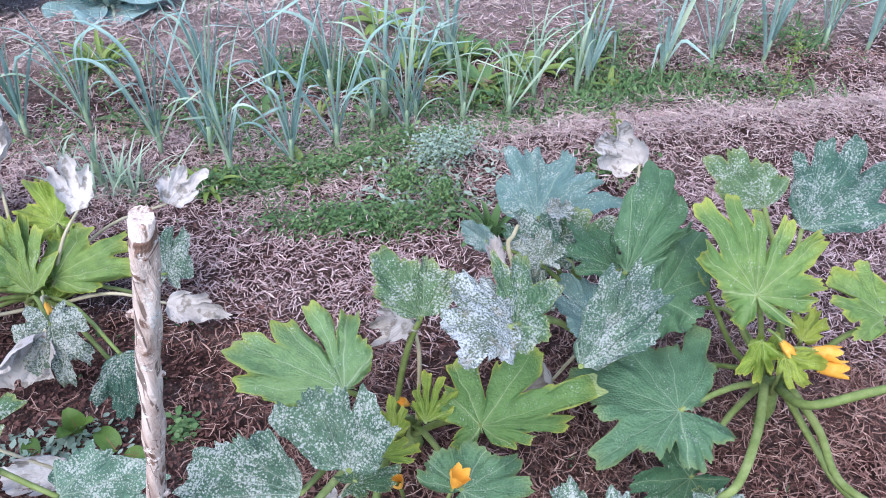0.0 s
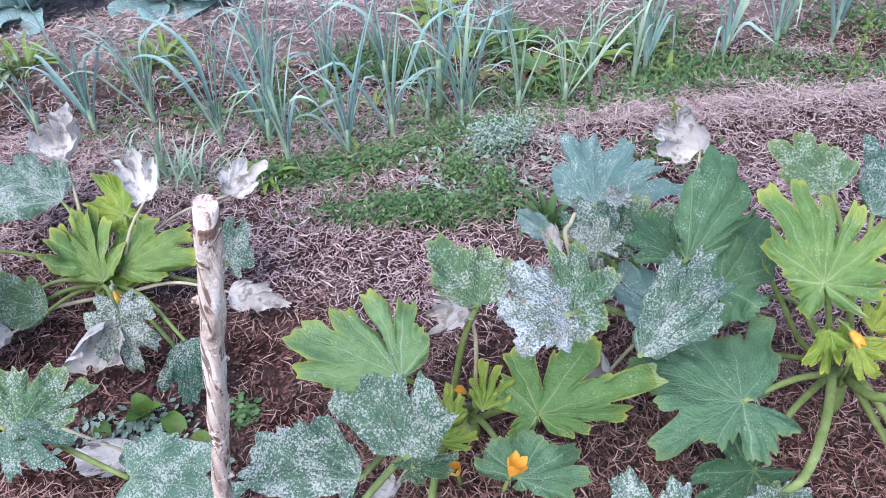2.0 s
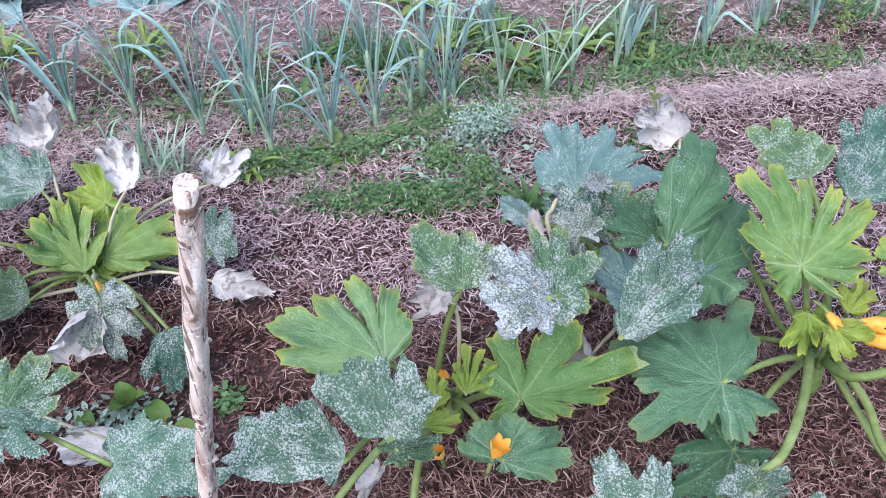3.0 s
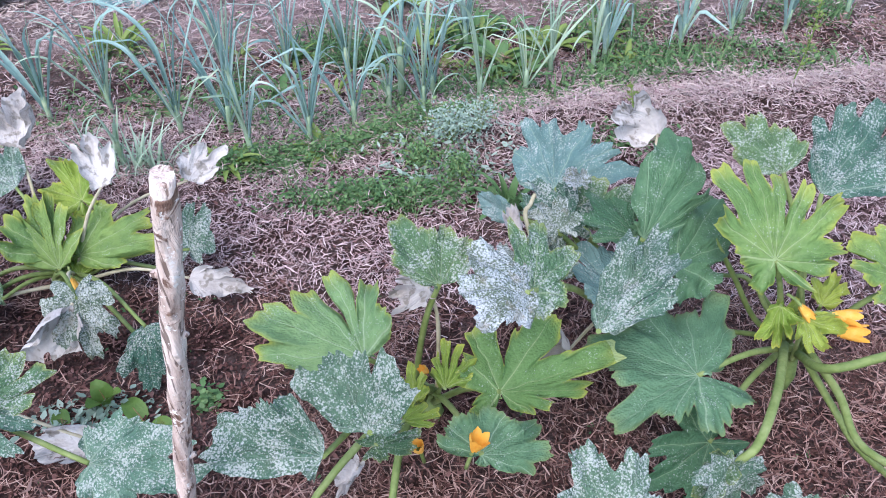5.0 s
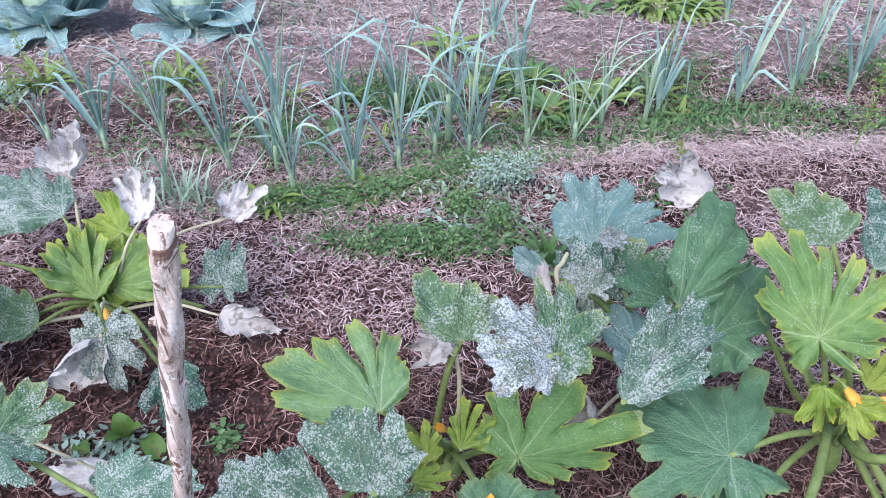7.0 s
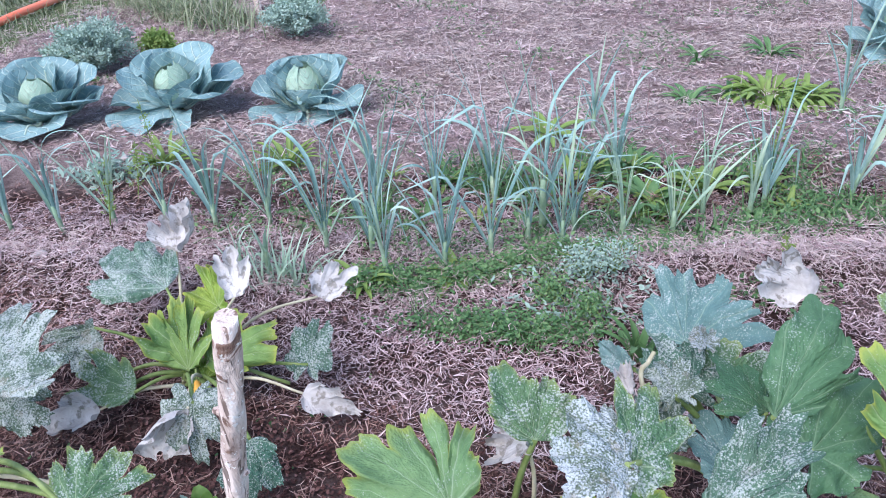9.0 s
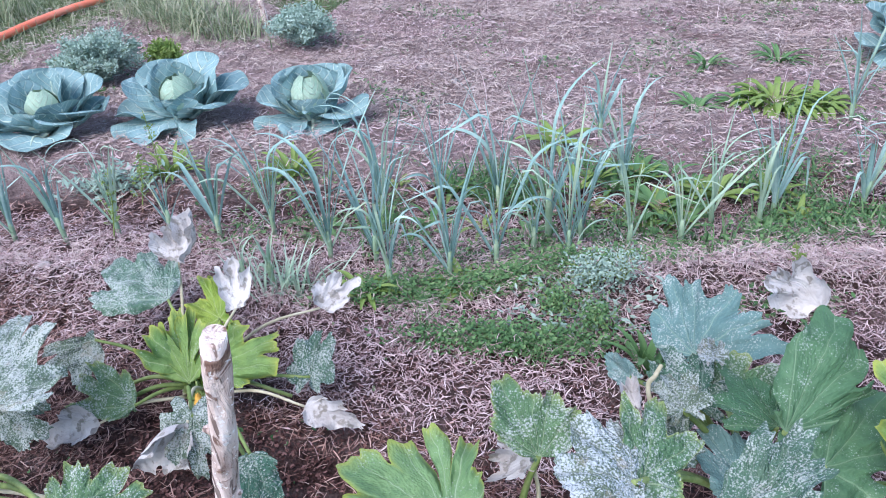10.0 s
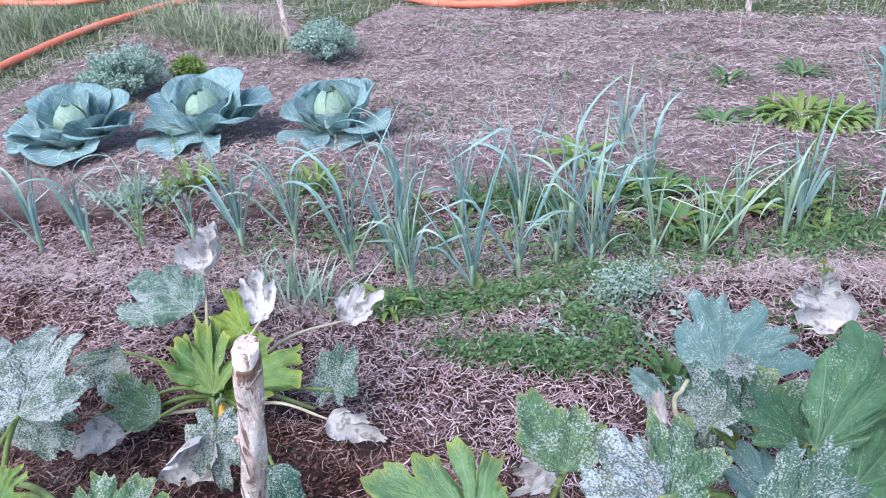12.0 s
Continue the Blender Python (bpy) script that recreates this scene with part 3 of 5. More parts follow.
def zucchini_leaf(plant, kind, base, tip, side, depth=None, young=0, other=1.0, lobes=(), stalk=1):
    """One leaf blade at the end of its stalk. base: where the stalk meets it; side: a point of its margin."""
    leaf_count[0] += 1
    seed = leaf_count[0] * 3.7
    b, t, s = Vector(base), Vector(tip), Vector(side)
    u = (t - b)
    length = u.length
    u.normalize()
    if kind == "dead":
        length *= 0.82
    if young:
        length *= 1.2
    v = (s - b) - u * (s - b).dot(u)
    wide = max(v.length * (0.85 if kind == "dead" else 1.2 if young else 1.0), 0.45 * length)
    v.normalize()
    n = u.cross(v)
    if n.dot(Vector((0.4, 0.1, 1.5)) - b) < 0:
        n = -n
    dead = kind == "dead"
    rough = kind in ("mildew", "mildewgrey", "powder", "mildewblue")
    depth = (depth or (0.26 if rough else 0.40 if young else 0.34)) * (0.75 if dead and lobes else 1.0)
    own_lobes = bool(lobes)
    lobes = lobes or plain_lobes(seed, depth)
    rings, cols = 12, 231
    limit = radians(max(-lobes[0][0], lobes[-1][0]) + 30)
    limit = min(limit, radians(172))
    droop = 0.30 if dead else 0.10
    wave = 0.22 if dead else (0.40 if young else 0.30 if kind == "powder" else 0.20)
    verts, uvs, rims = [], [], []
    wide_scale = length if own_lobes else wide / 0.84
    gutter = 0.16 + 0.30 * noise.noise((seed, 3.0, 51.0))
    nod = 0.08 + 0.25 * noise.noise((seed, 6.0, 61.0))
    lobe_tilt = [0.16 * noise.noise((seed, q * 2.3, 11.0)) for q in range(9)]
    for i in range(rings + 1):
        f = (i / rings) ** 0.8
        for j in range(cols):
            th = -limit + 2 * limit * j / (cols - 1)
            r, vein, pull, share = lobed_radius(th, lobes, depth, seed, 9.0)
            r, bent = f * r, th + pull * f * f
            flat = (r * math.cos(vein), r * math.sin(vein))
            x, y = r * math.cos(bent), r * math.sin(bent)
            # the blade grows unevenly: lobes bend and their margins swell
            sway = min(1.0, r * 1.6)
            x, y = x + sway * (0.06 * noise.noise((x * 2.6, y * 2.6, seed + 13)) + 0.035 * noise.noise((x * 6.5, y * 6.5, seed + 17))), y + sway * (0.06 * noise.noise((x * 2.6, y * 2.6, seed + 23)) + 0.035 * noise.noise((x * 6.5, y * 6.5, seed + 27)))
            turn = vein / radians(46) + 4
            near = abs(turn - round(turn)) * radians(46)
            z = -droop * r * r + 0.15 * share * r * math.sin(near) + share * lobe_tilt[min(8, max(0, round(turn)))] * f * f * (1 - (near / radians(23)) ** 2)
            z += wave * f * f * noise.noise((x * 2.2 + seed, y * 2.2, seed))
            z += 0.6 * wave * f ** 3 * noise.noise((math.cos(th) * 4.0, math.sin(th) * 4.0, seed + f * 2))
            z += (0.018 if kind in ("green", "dark", "blue") else 0.034) * noise.noise((x * 7, y * 7, seed)) + (0.024 if rough or young else 0.009) * noise.noise((x * 15, y * 15, seed))
            if not dead:
                z += (0.10 if young else 0.06 if kind in ("lime", "fresh") else 0.030) * f ** 4 * math.sin(th * 15 + 5 * noise.noise((th * 2, seed, 33.0)))
            z += gutter * abs(y) - nod * x * abs(x)
            if dead:
                roll = 2.1 + 0.9 * noise.noise((seed, 1.0, 14.0))
                z += (1 - math.cos(roll * y)) / roll * 1.0 + 0.25 * max(0.0, x - 0.45) ** 2
                y = math.sin(roll * y) / roll
                fold = f * (0.7 + 0.5 * noise.noise((th * 1.1, seed, 2)))
                z += 0.45 * r * fold * math.sin(fold) + 0.14 * f * noise.noise((x * 3.5, y * 3.5, seed + 5)) + 0.07 * f * noise.noise((x * 8, y * 8, seed + 6)) + 0.30 * f ** 5 * (0.5 + noise.noise((th * 1.6, seed, 8)))
                x, y = 1.12 * x * math.cos(fold * 0.35), 1.15 * y + 0.10 * f * noise.noise((x * 5, y * 5, seed + 1))
            verts.append(b + u * (x * length) + v * (y * wide_scale * (other if y < 0 else 1.0)) + n * (z * 0.5 * (length + wide)) - plant.location)
            uvs.append(flat)
            rims.append(f)
    faces = grid_faces(rings + 1, cols)
    me = mesh_of("leaf", verts, faces, LEAF[kind])
    me.attributes.new("rim", "FLOAT", "POINT").data.foreach_set("value", rims)
    layer = me.uv_layers.new(name="UVMap")
    for poly in me.polygons:
        for li in poly.loop_indices:
            layer.data[li].uv = uvs[me.loops[li].vertex_index]
    blade = part("leaf", me, plant, LEAF_WORDS[kind])
    if not stalk:
        return
    # the stalk arches from the crown to the blade
    foot = plant.location + Vector((0.03 * math.sin(seed), 0.03 * math.cos(seed), 0.0))
    mid = foot.lerp(b, 0.55) + Vector((0, 0, 0.12 * (b - foot).length)) - n * 0.05 * (b - foot).length
    line = curve_points([foot, mid, b], 12)
    thick = 0.0042 if young or dead else 0.0052 if plant is B else 0.0064
    verts, faces = pipe([p - plant.location for p in line], [thick * (1.35 - 0.5 * i / 11) for i in range(12)], 8, 0.15, seed)
    part("leaf_stalk", mesh_of("leaf_stalk", verts, faces, M_DRY_STALK if dead else M_STALK), blade)


LEAF_WORDS = {
    "green": "large lobed mid-green leaf", "fresh": "fresh light green lobed leaf", "lime": "lobed yellow-green leaf", "young": "small crinkled young yellow leaf", "dark": "dark green lobed leaf",
    "blue": "blue-green leaf dusted with mildew", "mildew": "leaf speckled white with powdery mildew",
    "mildewgreen": "green leaf flecked with mildew", "mildewblue": "blue-green leaf speckled with mildew",
    "mildewgrey": "wilting leaf greyed all over by mildew", "powder": "leaf coated white with mildew", "dead": "withered grey curled leaf",
}


def bare_stalk(plant, points, thick, material=None, label="thick arching pale green stalk"):
    line = curve_points(points, 18)
    verts, faces = pipe([p - plant.location for p in line], [thick * (1.2 - 0.3 * i / 17) for i in range(18)], 10, 0.12, thick * 900)
    part("leaf_stalk", mesh_of("leaf_stalk", verts, faces, material or M_STALK), plant, label)


def blossom(plant, at, aim, size, opened):
    """A yellow trumpet flower of five pointed petals on a short tube."""
    at, aim = Vector(at), Vector(aim).normalized()
    a = aim.orthogonal().normalized()
    b = aim.cross(a)
    flower = None
    for k in range(5):
        verts = []
        for i in range(8):
            f = i / 7
            r = 0.16 + (0.15 + opened * 0.75) * f ** 1.6 + 0.1 * math.sin(f * 3)
            half = 0.80 * math.sin(min(1, f * 0.86 + 0.12) * math.pi) ** 0.7 + 0.03
            for j in range(5):
                w = 2 * math.pi * k / 5 + half * (j - 2) / 2
                rr = r + 0.05 * noise.noise((w * 3, f * 4, size * 90 + k)) - 0.03 * abs(j - 2) * f
                verts.append(at + (a * math.cos(w) * rr + b * math.sin(w) * rr + aim * f * 1.15) * size - plant.location)
        me = mesh_of("petal", verts, grid_faces(8, 5), M_PETAL)
        if flower is None:
            stem = [at - aim * size * 1.2 - Vector((0, 0, size * 0.3)), at - aim * size * 0.4, at + aim * size * 0.1]
            sv, sf = pipe([p - plant.location for p in curve_points(stem, 6)], [size * 0.11] * 5 + [size * 0.2], 8)
            flower = part("flower", mesh_of("flower", sv, sf, M_STALK), plant, "orange-yellow zucchini flower")
        part("petal", me, flower)


def crown_stem(plant, size):
    """The short knobbly stem in the middle of a plant."""
    gz = ground_z(plant.location.x, plant.location.y) - plant.location.z - 0.02
    verts, faces = pipe([(0, 0, gz), (0.01, 0, gz * 0.5), (0, 0, 0.01)], [size, size * 1.1, size * 0.7], 9, 0.4, size * 50)
    part("stem", mesh_of("stem", verts, faces, M_STALK), plant)


GROUP = "zucchini plants in the bed"
C = thing("zucchini_plant", (0.170, 1.366, 0.08), "yellow-green zucchini plant with mildewed leaves and orange flowers", "zucchini plant", GROUP)
D = thing("zucchini_plant", (0.606, 1.713, 0.08), "dark green zucchini plant with white mildew and grey dead leaves", "zucchini plant", GROUP)
E = thing("zucchini_plant", (1.010, 1.614, 0.14), "large lime-green zucchini plant with thick stalks and orange flowers", "zucchini plant", GROUP)
B = thing("zucchini_plant", (-0.884, 1.563, 0.07), "small yellow zucchini plant ringed by withered grey leaves", "zucchini plant", GROUP)
A = thing("zucchini_plant", (-1.190, 1.059, 0.10), "mildew-whitened zucchini plant behind the wooden stake", "zucchini plant", GROUP)
F = thing("zucchini_plant", (0.90, 0.80, 0.08), "mildewed zucchini plant at the bed's near edge", "zucchini plant", GROUP)
for plant, size in ((F, 0.022), (C, 0.026), (D, 0.024), (E, 0.016), (B, 0.020), (A, 0.022)):
    crown_stem(plant, size)
zucchini_leaf(C, "fresh", (0.064, 1.267, 0.300), (-0.053, 1.410, 0.390), (-0.071, 1.194, 0.240), lobes=((-66, 0.51, 0.85), (-21, 0.82, 0.52), (0, 1.00, 0.44), (18, 1.01, 0.80), (41, 1.28, 0.82), (64, 1.11, 0.90), (77, 0.66, 1.00)))
zucchini_leaf(C, "mildew", (0.157, 1.002, 0.431), (0.070, 1.076, 0.520), (0.065, 0.969, 0.369), lobes=((-103, 0.42, 0.86), (-70, 0.84, 0.90), (-43, 1.01, 0.72), (-24, 0.91, 0.93), (0, 1.00, 0.93), (27, 1.16, 0.95), (46, 0.45, 1.00)))
zucchini_leaf(C, "mildewgreen", (0.204, 1.361, 0.450), (0.094, 1.444, 0.543), (0.295, 1.455, 0.473), lobes=((-44, 0.46, 0.95), (-33, 0.63, 0.90), (0, 1.00, 0.93), (22, 0.69, 0.90), (40, 0.77, 0.80), (68, 0.69, 0.90), (96, 0.45, 1.00)))
zucchini_leaf(C, "lime", (0.350, 1.276, 0.247), (0.275, 1.363, 0.333), (0.445, 1.337, 0.268), lobes=((-123, 0.49, 0.42), (-23, 0.73, 0.75), (0, 1.00, 0.33), (59, 1.29, 0.45), (96, 1.92, 0.62), (111, 1.29, 0.60), (128, 0.77, 0.75), (154, 0.54, 1.00)))
zucchini_leaf(C, "green", (0.335, 1.135, 0.223), (0.440, 1.224, 0.247), (0.265, 1.205, 0.275), lobes=((-49, 0.78, 0.85), (-26, 0.99, 0.80), (0, 1.00, 0.85), (27, 0.65, 0.90), (112, 0.63, 0.85), (136, 0.72, 1.00)))
zucchini_leaf(C, "mildew", (0.061, 1.007, 0.325), (-0.143, 0.997, 0.371), (0.077, 1.140, 0.425), lobes=((-18, 1.03, 0.93), (0, 1.00, 0.94), (21, 0.76, 0.93), (45, 0.60, 0.95), (58, 0.33, 1.00)))
zucchini_leaf(D, "mildewgreen", (0.456, 1.724, 0.360), (0.576, 1.742, 0.400), (0.511, 1.792, 0.420), depth=.3, lobes=((-7, 1.22), (19, 1.37), (50, 1.05), (84, 0.74)))
zucchini_leaf(C, "mildewgreen", (0.147, 1.051, 0.320), (0.218, 1.095, 0.320), (0.175, 1.105, 0.340))
zucchini_leaf(C, "dead", (0.175, 1.400, 0.400), (0.085, 1.440, 0.320), (0.160, 1.430, 0.450))
zucchini_leaf(C, "dead", (0.065, 1.151, 0.060), (0.028, 1.079, 0.030), (0.080, 1.097, 0.050))
zucchini_leaf(D, "blue", (0.403, 1.993, 0.256), (0.282, 2.173, 0.356), (0.541, 2.014, 0.386), lobes=((-53, 0.44, 0.93), (-23, 0.73, 0.85), (0, 1.00, 0.88), (19, 0.83, 0.78), (55, 0.78, 0.82), (87, 0.80, 0.75), (112, 1.02, 1.00)))
zucchini_leaf(D, "dark", (0.610, 1.609, 0.431), (0.687, 1.822, 0.605), (0.821, 1.604, 0.343), lobes=((-15, 0.72, 0.96), (0, 1.00, 0.93), (16, 0.83, 0.72), (34, 0.72, 0.55), (44, 0.38, 1.00)))
zucchini_leaf(D, "dark", (0.596, 1.642, 0.408), (0.539, 1.730, 0.453), (0.521, 1.591, 0.412), lobes=((-24, 0.65, 0.90), (0, 1.00, 0.90), (19, 1.26, 0.78), (56, 1.10, 0.78), (85, 0.97, 1.00)))
zucchini_leaf(D, "mildew", (0.527, 1.325, 0.418), (0.635, 1.534, 0.530), (0.715, 1.237, 0.403), lobes=((-36, 0.27, 0.95), (-28, 0.54, 0.93), (-14, 0.84, 0.86), (0, 1.00, 0.94), (19, 0.85, 0.90), (35, 0.64, 1.00)))
zucchini_leaf(D, "powder", (0.382, 1.320, 0.500), (0.272, 1.369, 0.560), (0.401, 1.228, 0.490), depth=.2, lobes=((-47, 0.99), (-2, 1.02), (44, 0.96), (82, 1.02), (125, 0.71)))
zucchini_leaf(D, "mildewgreen", (0.391, 1.353, 0.470), (0.399, 1.498, 0.540), (0.463, 1.463, 0.490), depth=.25, lobes=((-29, 0.99), (0, 1.0), (30, 0.88), (76, 0.46), (157, 0.36)))
zucchini_leaf(D, "dark", (0.688, 1.596, 0.380), (0.800, 1.821, 0.420), (0.786, 1.667, 0.360))
zucchini_leaf(D, "mildew", (0.443, 1.686, 0.380), (0.361, 1.792, 0.440), (0.472, 1.784, 0.420), depth=.6)
zucchini_leaf(D, "dead", (0.481, 1.472, 0.180), (0.410, 1.487, 0.300), (0.495, 1.470, 0.280))
zucchini_leaf(D, "blue", (0.571, 1.514, 0.340), (0.466, 1.639, 0.380), (0.467, 1.518, 0.360))
zucchini_leaf(D, "dead", (0.669, 2.222, 0.320), (0.589, 2.242, 0.460), (0.508, 2.234, 0.340), depth=.25, lobes=((-31, 0.54), (-2, 1.01), (23, 1.13), (58, 1.04)))
zucchini_leaf(E, "young", (0.917, 1.551, 0.341), (0.911, 1.483, 0.305), (0.981, 1.541, 0.349), lobes=((-57, 0.35, 0.80), (-21, 0.95, 0.75), (0, 1.00, 0.60), (18, 0.76, 0.70), (56, 0.61, 1.00)), young=1)
zucchini_leaf(E, "young", (0.963, 1.527, 0.336), (0.998, 1.475, 0.317), (1.009, 1.549, 0.357), lobes=((-52, 0.62, 0.70), (-23, 0.93, 0.70), (0, 1.00, 0.60), (43, 1.01, 0.75), (71, 0.84, 1.00)), young=1)
zucchini_leaf(E, "young", (1.009, 1.585, 0.327), (1.037, 1.639, 0.362), (0.957, 1.611, 0.329), lobes=((-60, 0.50, 0.70), (-24, 0.86, 0.70), (0, 1.00, 0.70), (35, 0.83, 0.70), (59, 0.41, 1.00)), young=1)
zucchini_leaf(E, "young", (0.933, 1.547, 0.283), (0.934, 1.601, 0.311), (0.883, 1.552, 0.276), lobes=((-55, 0.78, 0.70), (-28, 1.10, 0.70), (0, 1.00, 0.70), (22, 0.61, 1.00)), young=1)
zucchini_leaf(C, "young", (0.241, 1.239, 0.277), (0.225, 1.323, 0.312), (0.165, 1.224, 0.277), lobes=((-65, 0.59, 0.55), (-39, 0.81, 0.55), (-17, 0.90, 0.50), (0, 1.00, 0.55), (18, 0.73, 0.60), (44, 0.40, 1.00)), young=1)
zucchini_leaf(C, "young", (0.196, 1.158, 0.325), (0.178, 1.218, 0.350), (0.141, 1.142, 0.324), lobes=((-58, 0.46, 0.70), (-20, 0.67, 0.60), (0, 1.00, 0.65), (32, 0.85, 0.70), (64, 0.44, 1.00)), young=1)
zucchini_leaf(C, "young", (0.188, 1.103, 0.337), (0.217, 1.142, 0.348), (0.154, 1.125, 0.349), lobes=((-51, 0.93, 0.60), (-28, 1.15, 0.60), (0, 1.00, 0.70), (28, 0.63, 1.00)), young=1)
zucchini_leaf(C, "young", (0.147, 1.058, 0.365), (0.144, 1.096, 0.379), (0.114, 1.055, 0.368), lobes=((-59, 0.99, 0.70), (-33, 1.14, 0.60), (0, 1.00, 0.70), (43, 0.47, 1.00)), young=1)
zucchini_leaf(B, "lime", (-0.835, 1.550, 0.104), (-0.916, 1.551, 0.138), (-0.846, 1.481, 0.079), lobes=((-59, 0.46, 0.60), (-45, 0.86, 0.60), (-22, 1.16, 0.65), (0, 1.00, 0.70), (34, 0.37, 1.00)), young=1)
zucchini_leaf(B, "young", (-0.820, 1.550, 0.107), (-0.854, 1.604, 0.144), (-0.871, 1.515, 0.113), lobes=((-65, 0.72, 0.60), (-29, 0.87, 0.60), (0, 1.00, 0.70), (19, 0.64, 1.00)), young=1)
zucchini_leaf(D, "mildewgrey", (0.423, 1.592, 0.435), (0.366, 1.705, 0.450), (0.466, 1.659, 0.454), depth=.4)
zucchini_leaf(D, "powder", (0.459, 1.741, 0.464), (0.440, 1.816, 0.465), (0.482, 1.771, 0.471), stalk=0)
zucchini_leaf(D, "mildewgrey", (0.423, 1.505, 0.396), (0.355, 1.600, 0.415), (0.459, 1.571, 0.410), depth=.35)
zucchini_leaf(D, "dead", (0.339, 1.552, 0.452), (0.312, 1.620, 0.466), (0.300, 1.570, 0.446), stalk=0)
zucchini_leaf(D, "blue", (0.281, 1.802, 0.305), (0.207, 1.855, 0.301), (0.254, 1.812, 0.280), depth=.1)
zucchini_leaf(E, "lime", (0.884, 1.589, 0.434), (0.820, 1.742, 0.583), (1.056, 1.626, 0.469), lobes=((-153, 0.36, 0.85), (-75, 0.32, 0.75), (-42, 0.66, 0.60), (-20, 1.05, 0.72), (0, 1.00, 0.72), (14, 0.84, 0.50), (33, 0.78, 0.60), (57, 0.79, 0.70), (89, 0.63, 0.80), (109, 0.52, 0.40), (149, 0.43, 1.00)))
zucchini_leaf(E, "mildewgreen", (0.914, 1.828, 0.496), (0.836, 1.934, 0.587), (1.025, 1.863, 0.549), lobes=((-48, 0.67, 0.90), (-22, 1.03, 0.86), (0, 1.00, 0.90), (25, 0.72, 0.85), (62, 0.55, 1.00)))
zucchini_leaf(E, "mildewblue", (1.006, 1.816, 0.460), (1.149, 2.028, 0.580), (0.995, 1.984, 0.560), depth=.22, lobes=((-42, 0.78), (-17, 1.02), (0, 1.04), (17, 0.88), (35, 0.69), (45, 0.38)))
zucchini_leaf(E, "lime", (1.196, 1.675, 0.350), (1.079, 1.716, 0.420), (1.104, 1.567, 0.360), depth=.35, lobes=((-46, 0.98), (2, 1.03), (30, 1.02), (70, 1.0)))
zucchini_leaf(E, "green", (0.748, 1.373, 0.279), (0.575, 1.351, 0.280), (0.765, 1.235, 0.266), lobes=((-130, 0.95, 0.88), (-110, 1.36, 0.75), (-92, 1.01, 0.95), (-58, 1.06, 0.92), (-22, 1.38, 0.90), (0, 1.00, 0.66), (33, 1.18, 0.80), (54, 0.67, 0.68), (91, 0.70, 0.78), (163, 0.65, 1.00)))
zucchini_leaf(E, "dark", (0.787, 1.284, 0.180), (0.674, 1.181, 0.140), (0.649, 1.264, 0.200))
zucchini_leaf(F, "mildew", (0.606, 1.014, 0.220), (0.522, 1.118, 0.320), (0.683, 1.102, 0.280))
zucchini_leaf(E, "mildew", (0.807, 1.187, 0.250), (0.827, 1.136, 0.182), (0.882, 1.207, 0.219), other=1.2, stalk=0)
zucchini_leaf(E, "mildewgreen", (0.802, 1.186, 0.250), (0.755, 1.157, 0.173), (0.780, 1.220, 0.242), stalk=0)
zucchini_leaf(F, "mildew", (0.922, 1.110, 0.200), (0.911, 1.162, 0.260), (0.978, 1.156, 0.240))
zucchini_leaf(B, "lime", (-0.858, 1.532, 0.140), (-0.919, 1.623, 0.290), (-0.821, 1.607, 0.240), depth=.5, lobes=((-51, 0.75), (-25, 0.97), (-2, 1.05), (17, 0.92), (46, 0.63)))
zucchini_leaf(B, "lime", (-0.876, 1.555, 0.153), (-0.958, 1.640, 0.299), (-0.981, 1.449, 0.155), lobes=((-31, 0.35, 0.70), (-15, 0.95, 0.70), (0, 1.00, 0.75), (33, 0.87, 0.70), (57, 0.85, 1.00)))
zucchini_leaf(B, "lime", (-0.823, 1.578, 0.154), (-0.665, 1.657, 0.260), (-0.928, 1.662, 0.248), lobes=((-45, 0.63, 0.70), (-21, 1.14, 0.75), (0, 1.00, 0.70), (23, 0.81, 0.80), (67, 0.47, 1.00)))
zucchini_leaf(B, "mildew", (-0.555, 1.674, 0.140), (-0.594, 1.784, 0.220), (-0.505, 1.746, 0.180))
zucchini_leaf(B, "mildew", (-1.072, 1.720, 0.240), (-1.425, 1.826, 0.270), (-1.232, 1.902, 0.280), depth=.25, lobes=((-32, 0.69), (-1, 1.03), (17, 0.91), (37, 0.58)))
zucchini_leaf(B, "dead", (-1.157, 1.869, 0.260), (-1.171, 1.991, 0.400), (-1.277, 1.915, 0.300), depth=.5, lobes=((-36, 0.82), (0, 1.0), (31, 0.75), (56, 0.76)))
zucchini_leaf(B, "dead", (-0.733, 1.641, 0.350), (-0.794, 1.723, 0.460), (-0.698, 1.713, 0.400), depth=.3, lobes=((-19, 0.92), (1, 1.02), (38, 0.79), (76, 0.45)))
zucchini_leaf(B, "dead", (-0.634, 1.869, 0.220), (-0.584, 1.945, 0.320), (-0.517, 1.964, 0.300), depth=.35, lobes=((-37, 0.75), (-3, 0.97), (24, 1.26), (45, 0.92)))
zucchini_leaf(B, "dead", (-0.519, 1.587, 0.120), (-0.348, 1.616, 0.070), (-0.470, 1.629, 0.150), depth=.3, lobes=((-32, 0.41), (0, 1.0), (29, 0.68), (50, 0.39)))
zucchini_leaf(B, "mildewgreen", (-0.957, 1.418, 0.120), (-1.113, 1.320, 0.130), (-1.103, 1.451, 0.200), depth=.3, lobes=((-34, 0.39), (0, 1.0), (29, 0.99), (50, 0.92), (78, 0.52)))
zucchini_leaf(B, "dead", (-1.017, 1.346, 0.100), (-1.174, 1.262, 0.040), (-1.132, 1.347, 0.120), depth=.3, lobes=((-26, 0.37), (0, 1.0), (40, 0.62)))
